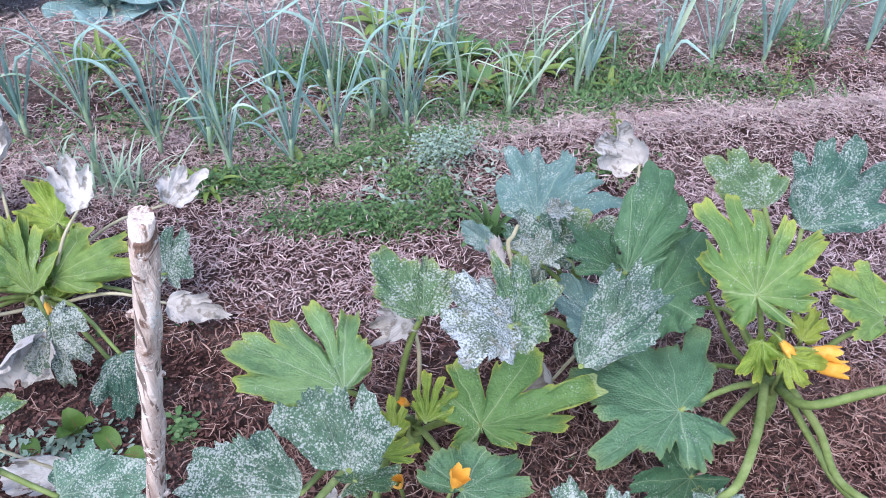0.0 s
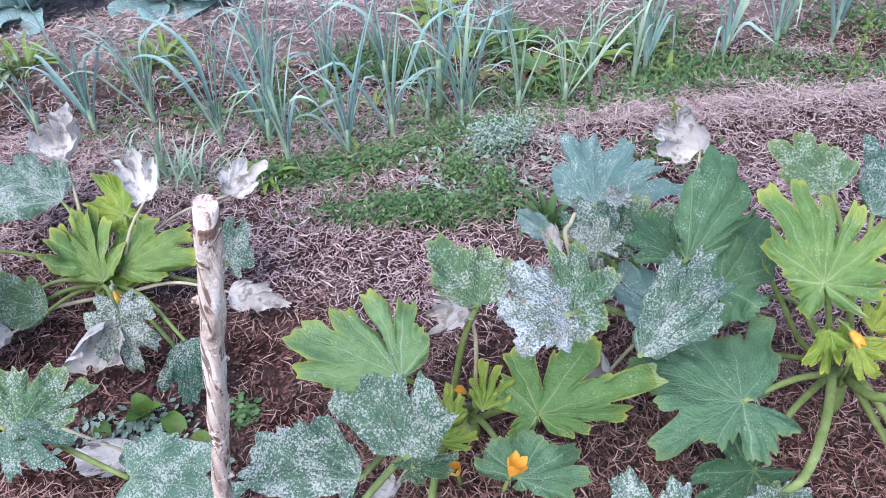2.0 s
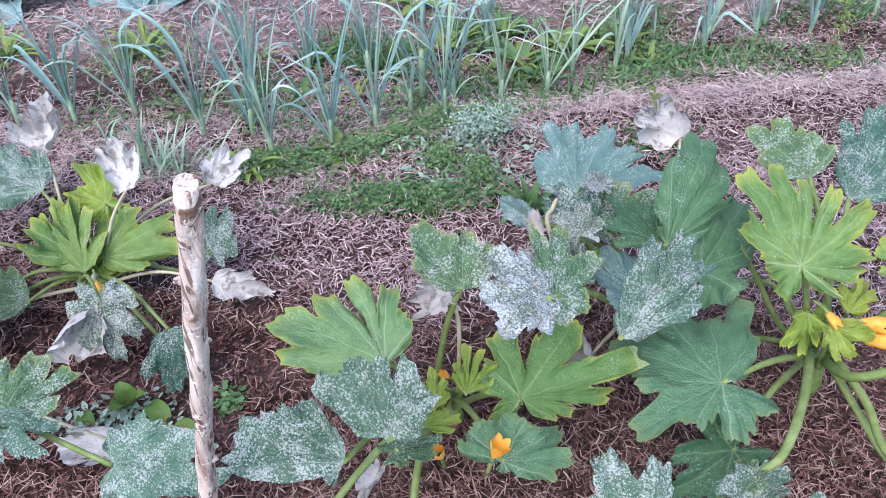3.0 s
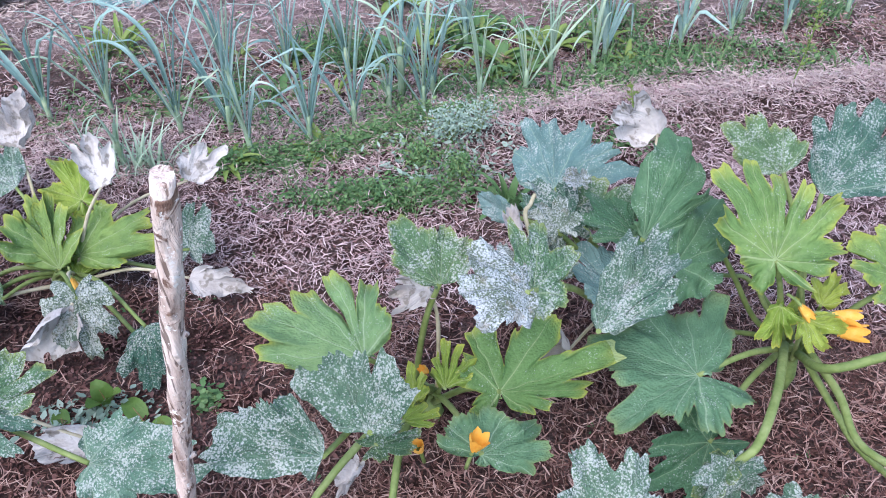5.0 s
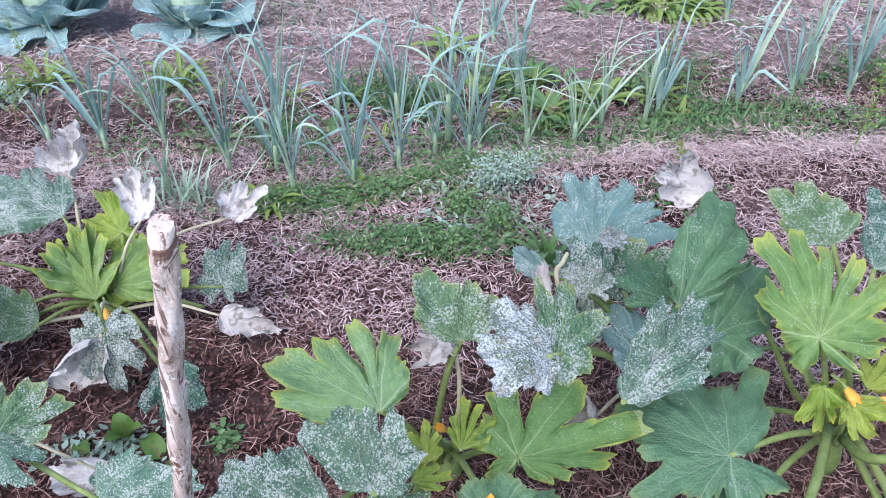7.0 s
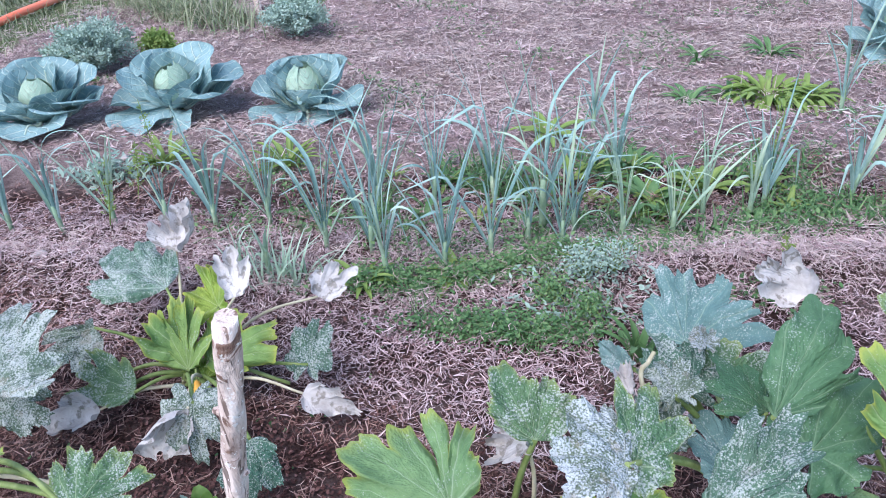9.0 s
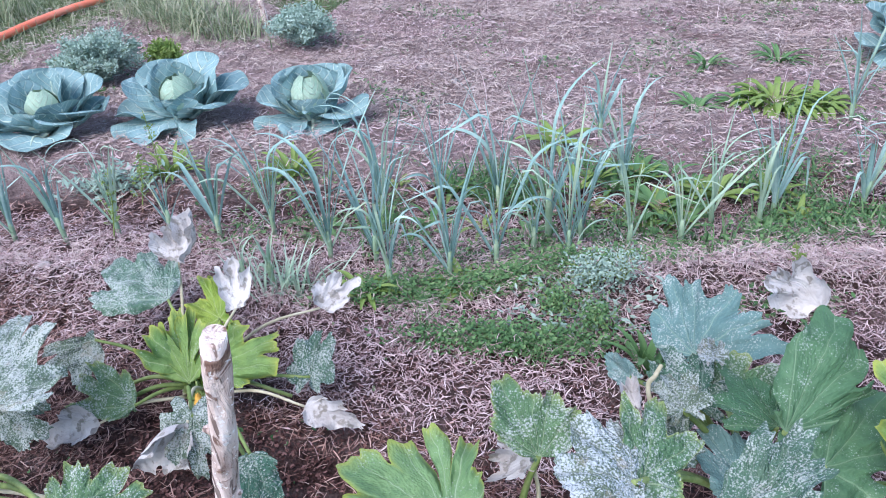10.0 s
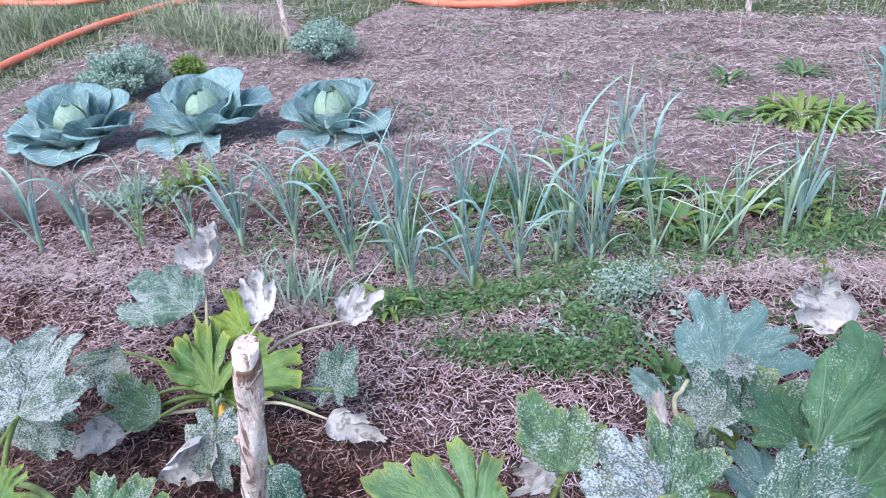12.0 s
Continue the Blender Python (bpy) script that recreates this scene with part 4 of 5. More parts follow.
zucchini_leaf(B, "dead", (-0.667, 1.336, 0.240), (-0.800, 1.235, 0.070), (-0.720, 1.300, 0.090), depth=.3, lobes=((-34, 0.56), (0, 1.0), (20, 0.73)))
zucchini_leaf(B, "mildewgrey", (-0.660, 1.350, 0.250), (-0.612, 1.275, 0.120), (-0.720, 1.280, 0.190), depth=.4)
zucchini_leaf(B, "mildewgrey", (-1.208, 1.544, 0.180), (-1.340, 1.407, 0.100), (-1.160, 1.506, 0.100), depth=.3, lobes=((-22, 0.73), (0, 1.0), (34, 0.67), (75, 0.49)))
zucchini_leaf(B, "mildewblue", (-0.494, 1.339, 0.200), (-0.460, 1.247, 0.081), (-0.533, 1.244, 0.132), depth=.2, lobes=((-80, 0.39), (-27, 0.88), (0, 1.03), (35, 0.8), (51, 0.38)))
zucchini_leaf(B, "young", (-0.842, 1.681, 0.260), (-0.956, 1.773, 0.300), (-0.867, 1.745, 0.300), young=1)
zucchini_leaf(A, "mildewgrey", (-1.052, 1.134, 0.340), (-1.213, 1.370, 0.420), (-0.946, 1.248, 0.360), depth=.3, lobes=((-31, 1.11), (-2, 1.01), (25, 0.76), (76, 0.53), (102, 0.51)))
zucchini_leaf(A, "mildewgrey", (-1.173, 1.193, 0.240), (-0.988, 1.202, 0.200), (-1.092, 1.150, 0.180))
zucchini_leaf(A, "mildewgreen", (-0.653, 0.987, 0.280), (-0.563, 1.094, 0.340), (-0.730, 1.063, 0.340), depth=.3, lobes=((-33, 0.8), (-7, 1.0), (21, 0.9), (64, 0.81), (94, 0.81)))
zucchini_leaf(A, "mildewblue", (-0.676, 0.982, 0.280), (-0.554, 0.939, 0.240), (-0.544, 0.997, 0.280), depth=.3, lobes=((-92, 0.67), (-35, 0.71), (0, 1.0), (29, 1.02), (47, 0.66)))
zucchini_leaf(A, "mildewblue", (-0.426, 0.978, 0.200), (-0.222, 0.986, 0.240), (-0.363, 1.049, 0.270), depth=.2, lobes=((-110, 0.28), (-39, 0.54), (-5, 1.13), (17, 1.02), (50, 0.58), (108, 0.33)))
zucchini_leaf(A, "lime", (-0.908, 0.961, 0.300), (-0.919, 1.042, 0.340), (-0.850, 0.991, 0.320))
zucchini_leaf(A, "dead", (-0.556, 1.114, 0.050), (-0.696, 1.085, 0.030), (-0.639, 1.151, 0.090))
zucchini_leaf(A, "mildewgrey", (-1.256, 1.174, 0.300), (-1.526, 1.317, 0.300), (-1.443, 1.193, 0.300))
bare_stalk(E, [(0.968, 1.575, 0.20), (0.902, 1.354, 0.28), (0.850, 1.221, 0.28), (0.808, 1.194, 0.24)], 0.0088)
bare_stalk(E, [(1.009, 1.583, 0.18), (1.063, 1.447, 0.16), (1.110, 1.355, 0.14), (1.180, 1.202, 0.20)], 0.0075)
bare_stalk(E, [(1.017, 1.571, 0.20), (1.064, 1.450, 0.20), (1.083, 1.323, 0.20), (1.164, 1.216, 0.25)], 0.0085)
bare_stalk(E, [(0.995, 1.549, 0.20), (1.003, 1.424, 0.30), (1.099, 1.427, 0.36), (1.231, 1.466, 0.40)], 0.009)
bare_stalk(C, [(0.165, 1.340, 0.12), (0.090, 1.170, 0.17), (0.020, 1.060, 0.12), (-0.01, 1.03, 0.06)], 0.008)
bare_stalk(C, [(0.175, 1.330, 0.12), (0.165, 1.180, 0.18), (0.170, 1.060, 0.14), (0.18, 0.98, 0.08)], 0.008)
bare_stalk(D, [(0.420, 1.560, 0.300), (0.351, 1.616, 0.435), (0.356, 1.655, 0.452), (0.362, 1.680, 0.462)], 0.0048, M_DRY_STALK, "thick pale dried stalk")
for end in ((-1.06, 1.40, 0.07), (-1.12, 1.49, 0.06), (-0.62, 1.66, 0.06), (-0.61, 1.43, 0.05)):
    bare_stalk(B, [(-0.884, 1.563, 0.10), (-0.884 + 0.45 * (end[0] + 0.884), 1.563 + 0.45 * (end[1] - 1.563), 0.12), end], 0.006, M_STALK, "pale green stalk sprawling over the straw")
blossom(C, (0.319, 1.130, 0.240), (0.25, 0.1, 0.9), 0.040, 0.32)
blossom(C, (0.209, 1.140, 0.190), (-0.1, -0.3, 1.0), 0.040, 0.05)
blossom(C, (0.192, 1.295, 0.250), (-0.3, -0.3, 0.6), 0.026, 0.1)
blossom(E, (1.020, 1.545, 0.340), (1.0, -0.15, 0.1), 0.050, 0.12)
blossom(E, (1.035, 1.520, 0.315), (1.0, -0.1, 0.2), 0.052, 0.12)
blossom(E, (0.950, 1.540, 0.360), (0.6, -0.3, -0.5), 0.034, 0.1)
bare_stalk(E, [(1.038, 1.691, 0.080), (0.927, 1.681, 0.160), (0.846, 1.699, 0.280), (0.780, 1.703, 0.380)], 0.0065)
bare_stalk(E, [(1.027, 1.699, 0.100), (0.919, 1.768, 0.200), (0.853, 1.765, 0.220), (0.735, 1.727, 0.220)], 0.0055)
bare_stalk(E, [(1.017, 1.670, 0.120), (0.906, 1.644, 0.150), (0.774, 1.612, 0.170)], 0.0060)
bare_stalk(E, [(1.025, 1.681, 0.120), (0.932, 1.671, 0.220), (0.882, 1.724, 0.300)], 0.0055)
blossom(B, (-0.800, 1.500, 0.150), (0.3, -0.4, -0.6), 0.030, 0.1)


# ---------------------------------------------------------------- the stake
def build_stake(name, foot, top, r0, r1, label, wobble=0.006, knobs=()):
    foot, top = Vector(foot), Vector(top)
    st = thing(name, foot, label, "stake")
    n = 46
    pts, rad = [], []
    for i in range(n):
        f = i / (n - 1)
        p = foot.lerp(top, f) - foot
        p += Vector((noise.noise((f * 5, 1, r0 * 99)), noise.noise((f * 5, 7, r0 * 99)), 0)) * wobble * (0.2 + f)
        pts.append(p)
        rad.append((r0 + (r1 - r0) * f) * (1 + 0.10 * noise.noise((f * 16, 3, 0))))
    pts[0].z -= 0.05
    verts, faces = pipe(pts, rad, 24, 0.30, 3)
    part("pole", mesh_of("pole", verts, faces, M_WOOD), st)
    for f, w, s in knobs:
        p = foot.lerp(top, f) - foot
        q = Vector((math.cos(w), math.sin(w), 0.2))
        rr = r0 + (r1 - r0) * f
        kv, kf = pipe([p + q * rr * 0.5, p + q * rr * 1.0, p + q * (rr + s)], [s * 1.3, s, s * 0.5], 8, 0.5, f * 9)
        part("knot", mesh_of("knot", kv, kf, M_WOOD), st)


build_stake("wooden_stake", (-0.232, 0.932, 0.0), (-0.006, 0.880, 1.029), 0.0160, 0.0155, "peeled wooden stake, pale and brown with bark remnants", 0.003, ((0.845, 3.6, 0.006), (0.72, 0.3, 0.005), (0.55, 2.9, 0.005), (0.40, 0.2, 0.006)))
build_stake("wooden_stake", (-3.20, 5.07, 0.0), (-3.36, 5.20, 0.62), 0.024, 0.022, "thin grey wooden stake at the plot's back edge")
build_stake("wooden_stake", (-0.08, 6.62, 0.0), (-0.09, 6.70, 0.55), 0.024, 0.022, "thin grey wooden stake in the far grass")


# ---------------------------------------------------------------- leeks
def leek(x, y, height, fan, blades=8, pale=0, seed=0, shaft=0.085, thick=0.010, bentness=0.5):
    """A leek: a pale shaft and strap leaves that fan out in one plane, folded, with arching tips."""
    r = random.Random(seed * 31 + 5)
    z0 = ground_z(x, y)
    plant = thing("leek", (x, y, z0), LEEK_WORDS[min(2, pale)], "leek", "leeks in the row")
    tilt = Vector((r.uniform(-0.08, 0.08), r.uniform(-0.08, 0.08), 1)).normalized()
    top = tilt * shaft
    verts, faces = pipe([Vector((0, 0, -0.02)), top * 0.5, top, top * 1.5], [thick * 0.95, thick, thick * 1.05, thick * 0.7], 9, 0.1, seed)
    part("shaft", mesh_of("shaft", verts, faces, M_SHAFT), plant)
    plane = Vector((math.cos(fan), math.sin(fan), 0))
    blades += 3
    for k in range(blades):
        sgn = 1 if k % 2 else -1
        rank = k / max(1, blades - 1)           # 0 outermost, 1 the young heart
        lean = (0.36 - 0.32 * rank) * r.uniform(0.1, 1.6)
        out = (plane * sgn + Vector((-plane.y, plane.x, 0)) * r.uniform(-0.8, 0.8)).normalized()
        ln = 1.15 * height * r.uniform(0.65, 1.25) * (0.85 + 0.25 * math.sin(rank * math.pi))
        wide = r.uniform(0.0050, 0.0135) * (1.1 - 0.35 * rank) * (0.75 if pale else 1.0)
        way = r.random()
        kink, arch = 2.0, 2.0
        if way < 0.24:
            kink = r.uniform(0.45, 0.85)         # snapped over
        elif way < 0.66:
            arch = r.uniform(0.30, 0.62)         # arches down from here on
        fall = r.uniform(1.1, 2.5) * (0.6 + bentness * 0.8) * (1.15 - 0.4 * rank)
        drift = r.uniform(0.0, 0.35)
        p = top * (0.45 + 0.75 * rank) + out * thick * 0.4
        ang, steps = lean, 16
        verts = []
        twist = r.uniform(-0.9, 0.9)
        for i in range(steps):
            f = i / (steps - 1)
            d = Vector((0, 0, 1)) * math.cos(ang) + out * math.sin(ang)
            wdir = Vector((-out.y, out.x, 0))
            nrm = d.cross(wdir)
            c, s = math.cos(twist * f), math.sin(twist * f)
            w = wdir * c + nrm * s
            nn = nrm * c - wdir * s
            half = wide * (0.55 + 0.75 * f if f < 0.35 else (1 - ((f - 0.35) / 0.65) ** 1.5) * 0.82) + 0.0006
            fold = 0.55 * (1 - 0.55 * f)
            verts += [p + w * half + nn * half * fold, p + w * half * 0.5 + nn * half * fold * 0.45, p, p - w * half * 0.5 + nn * half * fold * 0.45, p - w * half + nn * half * fold]
            p = p + d * (ln / (steps - 1))
            ang += drift / (steps - 1)
            if f > arch:
                ang += fall / ((1 - arch) * (steps - 1)) * (1.4 - 0.8 * (f - arch) / (1 - arch))
            if f < kink <= f + 2 / (steps - 1):
                ang += fall * 0.42
            ang = min(ang, 3.0)
        low = min(v.z for v in verts)
        if low < 0.004:
            verts = [Vector((v.x, v.y, max(v.z, 0.004 + 0.002 * (i % 5)))) for i, v in enumerate(verts)]
        m = M_LEEK_PALE if pale or r.random() < 0.15 else M_LEEK
        part("leaf", mesh_of("leaf", verts, grid_faces(steps, 5), m), plant)


LEEK_WORDS = ("blue-green leek with a fan of strap leaves", "young pale green leek with thin drooping leaves", "thin yellowing leek seedling in weedy soil")
leek(-1.48, 2.39, 0.40, 0.30, 9, 0, 1)
leek(-1.30, 2.51, 0.33, 0.50, 9, 0, 2)
leek(-0.96, 2.40, 0.50, 0.45, 10, 0, 3)
leek(-0.92, 2.74, 0.45, 0.20, 8, 0, 4)
leek(-0.64, 2.29, 0.38, 0.60, 8, 0, 5)
leek(-0.48, 2.42, 0.42, 0.20, 8, 0, 6)
leek(-0.72, 2.86, 0.40, 0.50, 8, 0, 7)
leek(-0.35, 2.55, 0.40, 0.35, 8, 0, 8)
leek(-0.49, 2.95, 0.44, 0.10, 8, 0, 9)
leek(-0.25, 2.67, 0.22, 0.80, 4, 0, 10)
leek(-0.12, 2.66, 0.43, 0.50, 8, 0, 11)
leek(-0.11, 2.80, 0.38, 0.20, 7, 0, 12)
leek(0.06, 2.82, 0.36, 0.40, 6, 1, 13)
leek(0.23, 2.93, 0.38, 0.20, 8, 1, 14)
leek(-0.06, 3.25, 0.36, 0.60, 9, 0, 15)
leek(-0.27, 3.66, 0.26, 0.30, 7, 0, 16)
leek(0.48, 3.20, 0.30, 0.90, 6, 1, 17)
leek(0.52, 3.32, 0.36, 0.30, 8, 0, 18)
leek(0.78, 4.27, 0.40, 0.10, 9, 0, 19)
leek(0.83, 3.45, 0.36, 0.50, 8, 0, 20)
leek(-2.31, 2.09, 0.34, 0.40, 6, 0, 21)
leek(-2.03, 2.12, 0.36, 0.50, 7, 0, 22)
leek(-1.88, 2.25, 0.36, 0.20, 6, 1, 23)
leek(-1.69, 2.34, 0.22, 0.60, 5, 0, 24)
leek(0.31, 3.13, 0.36, 0.70, 6, 1, 25)
leek(1.05, 3.55, 0.40, 0.30, 8, 0, 26)
leek(1.30, 3.72, 0.42, 0.50, 9, 0, 27)
leek(1.58, 3.86, 0.42, 0.20, 9, 0, 28)
leek(1.80, 3.95, 0.40, 0.70, 8, 0, 29)
leek(1.12, 3.80, 0.36, 0.90, 7, 1, 30)
leek(-1.05, 2.16, 0.16, 0.30, 5, 1, 31)
leek(-1.12, 2.10, 0.15, 0.90, 5, 1, 32)
leek(-0.23, 2.78, 0.46, 0.35, 9, 0, 40, 0.16, 0.013)
leek(-0.78, 2.43, 0.44, 0.25, 8, 0, 60)


# ---------------------------------------------------------------- cabbages
def cabbage_leaf(plant, az, lift, length, wide, curl, seed, material, start=0.05):
    """A broad rounded leaf with a wavy margin and a pale rib."""
    out = Vector((math.cos(az), math.sin(az), 0))
    tan = Vector((-out.y, out.x, 0))
    rows, cols = 17, 17
    verts, spine = [], []
    p, ang = out * start + Vector((0, 0, 0.05)), lift
    for i in range(rows):
        f = 1 - (1 - i / (rows - 1)) ** 1.6
        d = out * math.cos(ang) + Vector((0, 0, 1)) * math.sin(ang)
        up = Vector((0, 0, 1)) * math.cos(ang) - out * math.sin(ang)
        half = wide * (0.16 * (1 - f) + math.sin(math.pi * min(0.9985, f ** 1.55)) ** 0.52)
        for j in range(cols):
            g = (j - (cols - 1) / 2) / ((cols - 1) / 2)
            cup = (0.62 * g * g - 0.34 * g ** 4) * half
            ruff = 0.12 * half * abs(g) ** 3 * math.sin(f * 8 + seed + (3 if g > 0 else 0)) + 0.22 * half * noise.noise((g * 1.7, f * 2.4, seed))
            edge = 1 + 0.12 * noise.noise((f * 6, g, seed))
            verts.append(p + tan * g * half * edge + up * (cup + ruff))
        spine.append(p - up * 0.004)
        step = 1 - (1 - (i + 1) / (rows - 1)) ** 1.6 - f if i < rows - 1 else 0
        p = p + d * (length * step)
        ang -= curl * step
    me = mesh_of("leaf", verts, grid_faces(rows, cols), material)
    layer = me.uv_layers.new(name="UVMap")
    for loop in me.loops:
        i, j = divmod(loop.vertex_index, cols)
        layer.data[loop.index].uv = ((j - (cols - 1) / 2) / ((cols - 1) / 2), i / (rows - 1))
    lf = part("leaf", me, plant)
    rib, rf = pipe([q + (verts[i * cols + cols // 2] - q) * 1.0 for i, q in enumerate(spine[:11])], [0.012 * (1 - i / 11) + 0.002 for i in range(11)], 6)
    part("rib", mesh_of("rib", rib, rf, M_RIB), lf)


def cabbage(x, y, size, turn, heart, label, spread=1.0, seed=1):
    plant = thing("cabbage", (x, y, ground_z(x, y)), label, "cabbage", "cabbages in the plot")
    r = random.Random(seed)
    verts, faces = pipe([(0, 0, -0.03), (0, 0, 0.05), (0, 0, 0.10)], [0.025, 0.022, 0.03], 8, 0.2)
    part("stem", mesh_of("stem", verts, faces, M_STALK), plant)
    for k in range(8):
        az = turn + k * 0.7854 + r.uniform(-0.25, 0.25)
        back = 0.5 + 0.5 * math.cos(az - 1.9)
        low = 0.14 + 0.86 * back * spread ** 0.5 + r.uniform(-0.10, 0.14)
        cabbage_leaf(plant, az, low, size * r.uniform(0.80, 0.98), size * r.uniform(0.46, 0.56), r.uniform(-0.3, 0.4) + 0.4 * (1 - back), seed * 3 + k, M_CABBAGE)
    for k in range(6):
        az = turn + 0.6 + k * 1.0472 + r.uniform(-0.15, 0.15)
        cabbage_leaf(plant, az, 1.02 + 0.30 * math.cos(az - 1.9) + r.uniform(-0.1, 0.1), size * (0.66 + 0.16 * math.cos(az - 1.9)) * r.uniform(0.9, 1.1), size * r.uniform(0.33, 0.42), r.uniform(-0.7, 0.2), seed * 5 + k, M_CABBAGE, 0.05)
    # the head: a firm ball wrapped in overlapping leaves
    hz = Vector((0.01, -0.02, 0.11 + heart * 0.8))
    rows, cols = 14, 24
    hv = []
    for i in range(rows):
        ph = math.pi * i / (rows - 1)
        for j in range(cols):
            th = 2 * math.pi * j / cols
            swirl = (th * 3 + ph * 2.2) % (2 * math.pi) / (2 * math.pi)
            rr = heart * (1 + 0.07 * swirl + 0.04 * noise.noise((math.cos(th) * 2, math.sin(th) * 2, ph * 2 + seed)))
            hv.append(hz + Vector((math.sin(ph) * math.cos(th), math.sin(ph) * math.sin(th), math.cos(ph) * 1.12)) * rr)
    part("head", mesh_of("head", hv, grid_faces(rows, cols, True), M_HEART), plant, "pale green firm cabbage head")
    for k in range(4):
        # wrapping leaves that hug the head
        wv, az = [], turn + k * 1.7
        for i in range(9):
            ph = 2.3 - 2.0 * i / 8
            for j in range(9):
                g = (j - 4) / 4
                th = az + g * (1.15 - 0.1 * i / 8)
                rr = heart * (1.10 + 0.05 * k + 0.16 * (i / 8) ** 3 * (k % 2) + 0.10 * abs(g) ** 3 + 0.05 * noise.noise((i * 0.6, j * 0.6, seed + k)))
                wv.append(hz + Vector((math.sin(ph) * math.cos(th), math.sin(ph) * math.sin(th), math.cos(ph) * 1.1)) * rr)
        me = mesh_of("leaf", wv, grid_faces(9, 9), M_WRAP)
        layer = me.uv_layers.new(name="UVMap")
        for loop in me.loops:
            layer.data[loop.index].uv = ((loop.vertex_index % 9 - 4) / 4, loop.vertex_index // 9 / 8)
        part("leaf", me, plant)


cabbage(-2.97, 2.90, 0.345, 0.4, 0.070, "blue-green cabbage with wide open outer leaves and a pale head", 0.8, 3)
cabbage(-2.41, 3.27, 0.36, 1.3, 0.076, "blue-green cabbage with large upright leaves round a firm head", 1.1, 5)
cabbage(-1.74, 3.49, 0.31, 2.2, 0.080, "compact blue-green cabbage with a pointed green heart", 1.5, 8)
cabbage(1.06, 5.42, 0.33, 0.9, 0.085, "blue-green cabbage at the far end of the plot", 1.2, 11)


# ---------------------------------------------------------------- orange tube
def orange_tube(points, radius, label):
    line = curve_points(points, 90)
    verts, faces = pipe([(p.x, p.y, p.z + 0.02 * noise.noise((p.x * 2, p.y * 2, 0))) for p in line], [radius * (1 + 0.02 * math.sin(i * 2.1)) for i in range(90)], 14)
    tagged(new("tube", mesh_of("tube", verts, faces, M_TUBE)), label, "tube")


orange_tube([(-4.55, 3.0, 0.05), (-4.80, 3.76, 0.05), (-4.95, 4.21, 0.05), (-5.03, 4.67, 0.05), (-5.04, 5.18, 0.05), (-4.95, 5.75, 0.05), (-4.5, 6.5, 0.05), (-3.6, 6.75, 0.05), (-2.97, 6.36, 0.05), (-2.35, 6.22, 0.05), (-1.85, 6.24, 0.05), (-1.48, 6.5, 0.05), (-0.67, 6.85, 0.05), (0.4, 7.2, 0.05)], 0.029, "orange plastic tube lying along the plot's edge")
orange_tube([(-7.6, 5.2, 0.05), (-6.3, 5.49, 0.05), (-5.9, 5.75, 0.05), (-5.2, 6.5, 0.05)], 0.029, "orange plastic tube lying in the far grass")


# ---------------------------------------------------------------- weeds and grasses
def small_leaves(name, places, size, height, material, label, category="weeds", shape=0.55, flat=0.5):
    """Many small pointed leaves, one low cushion; each is a folded diamond of four quads."""
    n = len(places)
    p = np.array([(x, y, ground_z(x, y)) for x, y in places])
    p[:, 2] += np.abs(rng.normal(0, height, n)) * 0.8 + 0.004
    a = rng.uniform(0, 2 * math.pi, n)
    ln = size * rng.uniform(0.5, 1.5, n)
    up = rng.uniform(-0.3, 1.0, n) * (1 - flat) + rng.normal(0, 0.2, n)
    d = np.stack([np.cos(a) * np.cos(up), np.sin(a) * np.cos(up), np.sin(up)], 1)
    s = np.stack([-np.sin(a), np.cos(a), rng.normal(0, 0.35, n)], 1)
    w = (ln * shape * 0.5)[:, None]
    ln = ln[:, None]
    low = np.array([0, 0, 1.0]) * w * 0.5
    cols = [p, p + d * ln * 0.5 - low * 0.5, p + d * ln * 0.45 + s * w, p + d * ln * 0.45 - s * w, p + d * ln * 0.8 + s * w * 0.55, p + d * ln * 0.8 - s * w * 0.55, p + d * ln, p + d * ln * 0.15 + s * w * 0.6, p + d * ln * 0.15 - s * w * 0.6]
    verts = np.stack(cols, 1).reshape(-1, 3)
    i = np.arange(n)[:, None] * 9
    quads = np.concatenate([i + [0, 1, 2, 7], i + [0, 8, 3, 1], i + [1, 6, 4, 2], i + [1, 3, 5, 6]])
    return tagged(new(name, strips(name, verts, quads, material)), label, category, kind="stuff")


def blades(name, places, length, width, material, label, category="grass", spread=0.7, sag=1.2):
    """Grass blades that rise and arch over."""
    n = len(places)
    p = np.array([(x, y, ground_z(x, y)) for x, y in places])
    a = rng.uniform(0, 2 * math.pi, n)
    ln = length * rng.uniform(0.5, 1.4, n)
    ang = np.abs(rng.normal(0, spread, n)).clip(0, 1.3)
    bend = sag * rng.uniform(0.3, 1.3, n)
    w = width * rng.uniform(0.6, 1.3, n) * 0.5
    s = np.stack([-np.sin(a) * w, np.cos(a) * w, 0 * w], 1)
    cols, c = [], p.copy()
    for k in range(5):
        t = (1.0, 1.0, 0.85, 0.55, 0.08)[k]
        cols += [c - s * t, c + s * t]
        d = np.stack([np.cos(a) * np.sin(ang), np.sin(a) * np.sin(ang), np.cos(ang)], 1)
        c = c + d * (ln / 4)[:, None]
        c[:, 2] = np.maximum(c[:, 2], p[:, 2] + 0.006)
        ang = (ang + bend / 4).clip(0, 2.6)
    verts = np.stack(cols, 1).reshape(-1, 3)
    i = np.arange(n)[:, None] * 10
    quads = np.concatenate([i + [2 * k, 2 * k + 1, 2 * k + 3, 2 * k + 2] for k in range(4)])
    return tagged(new(name, strips(name, verts, quads, material)), label, category, kind="stuff")


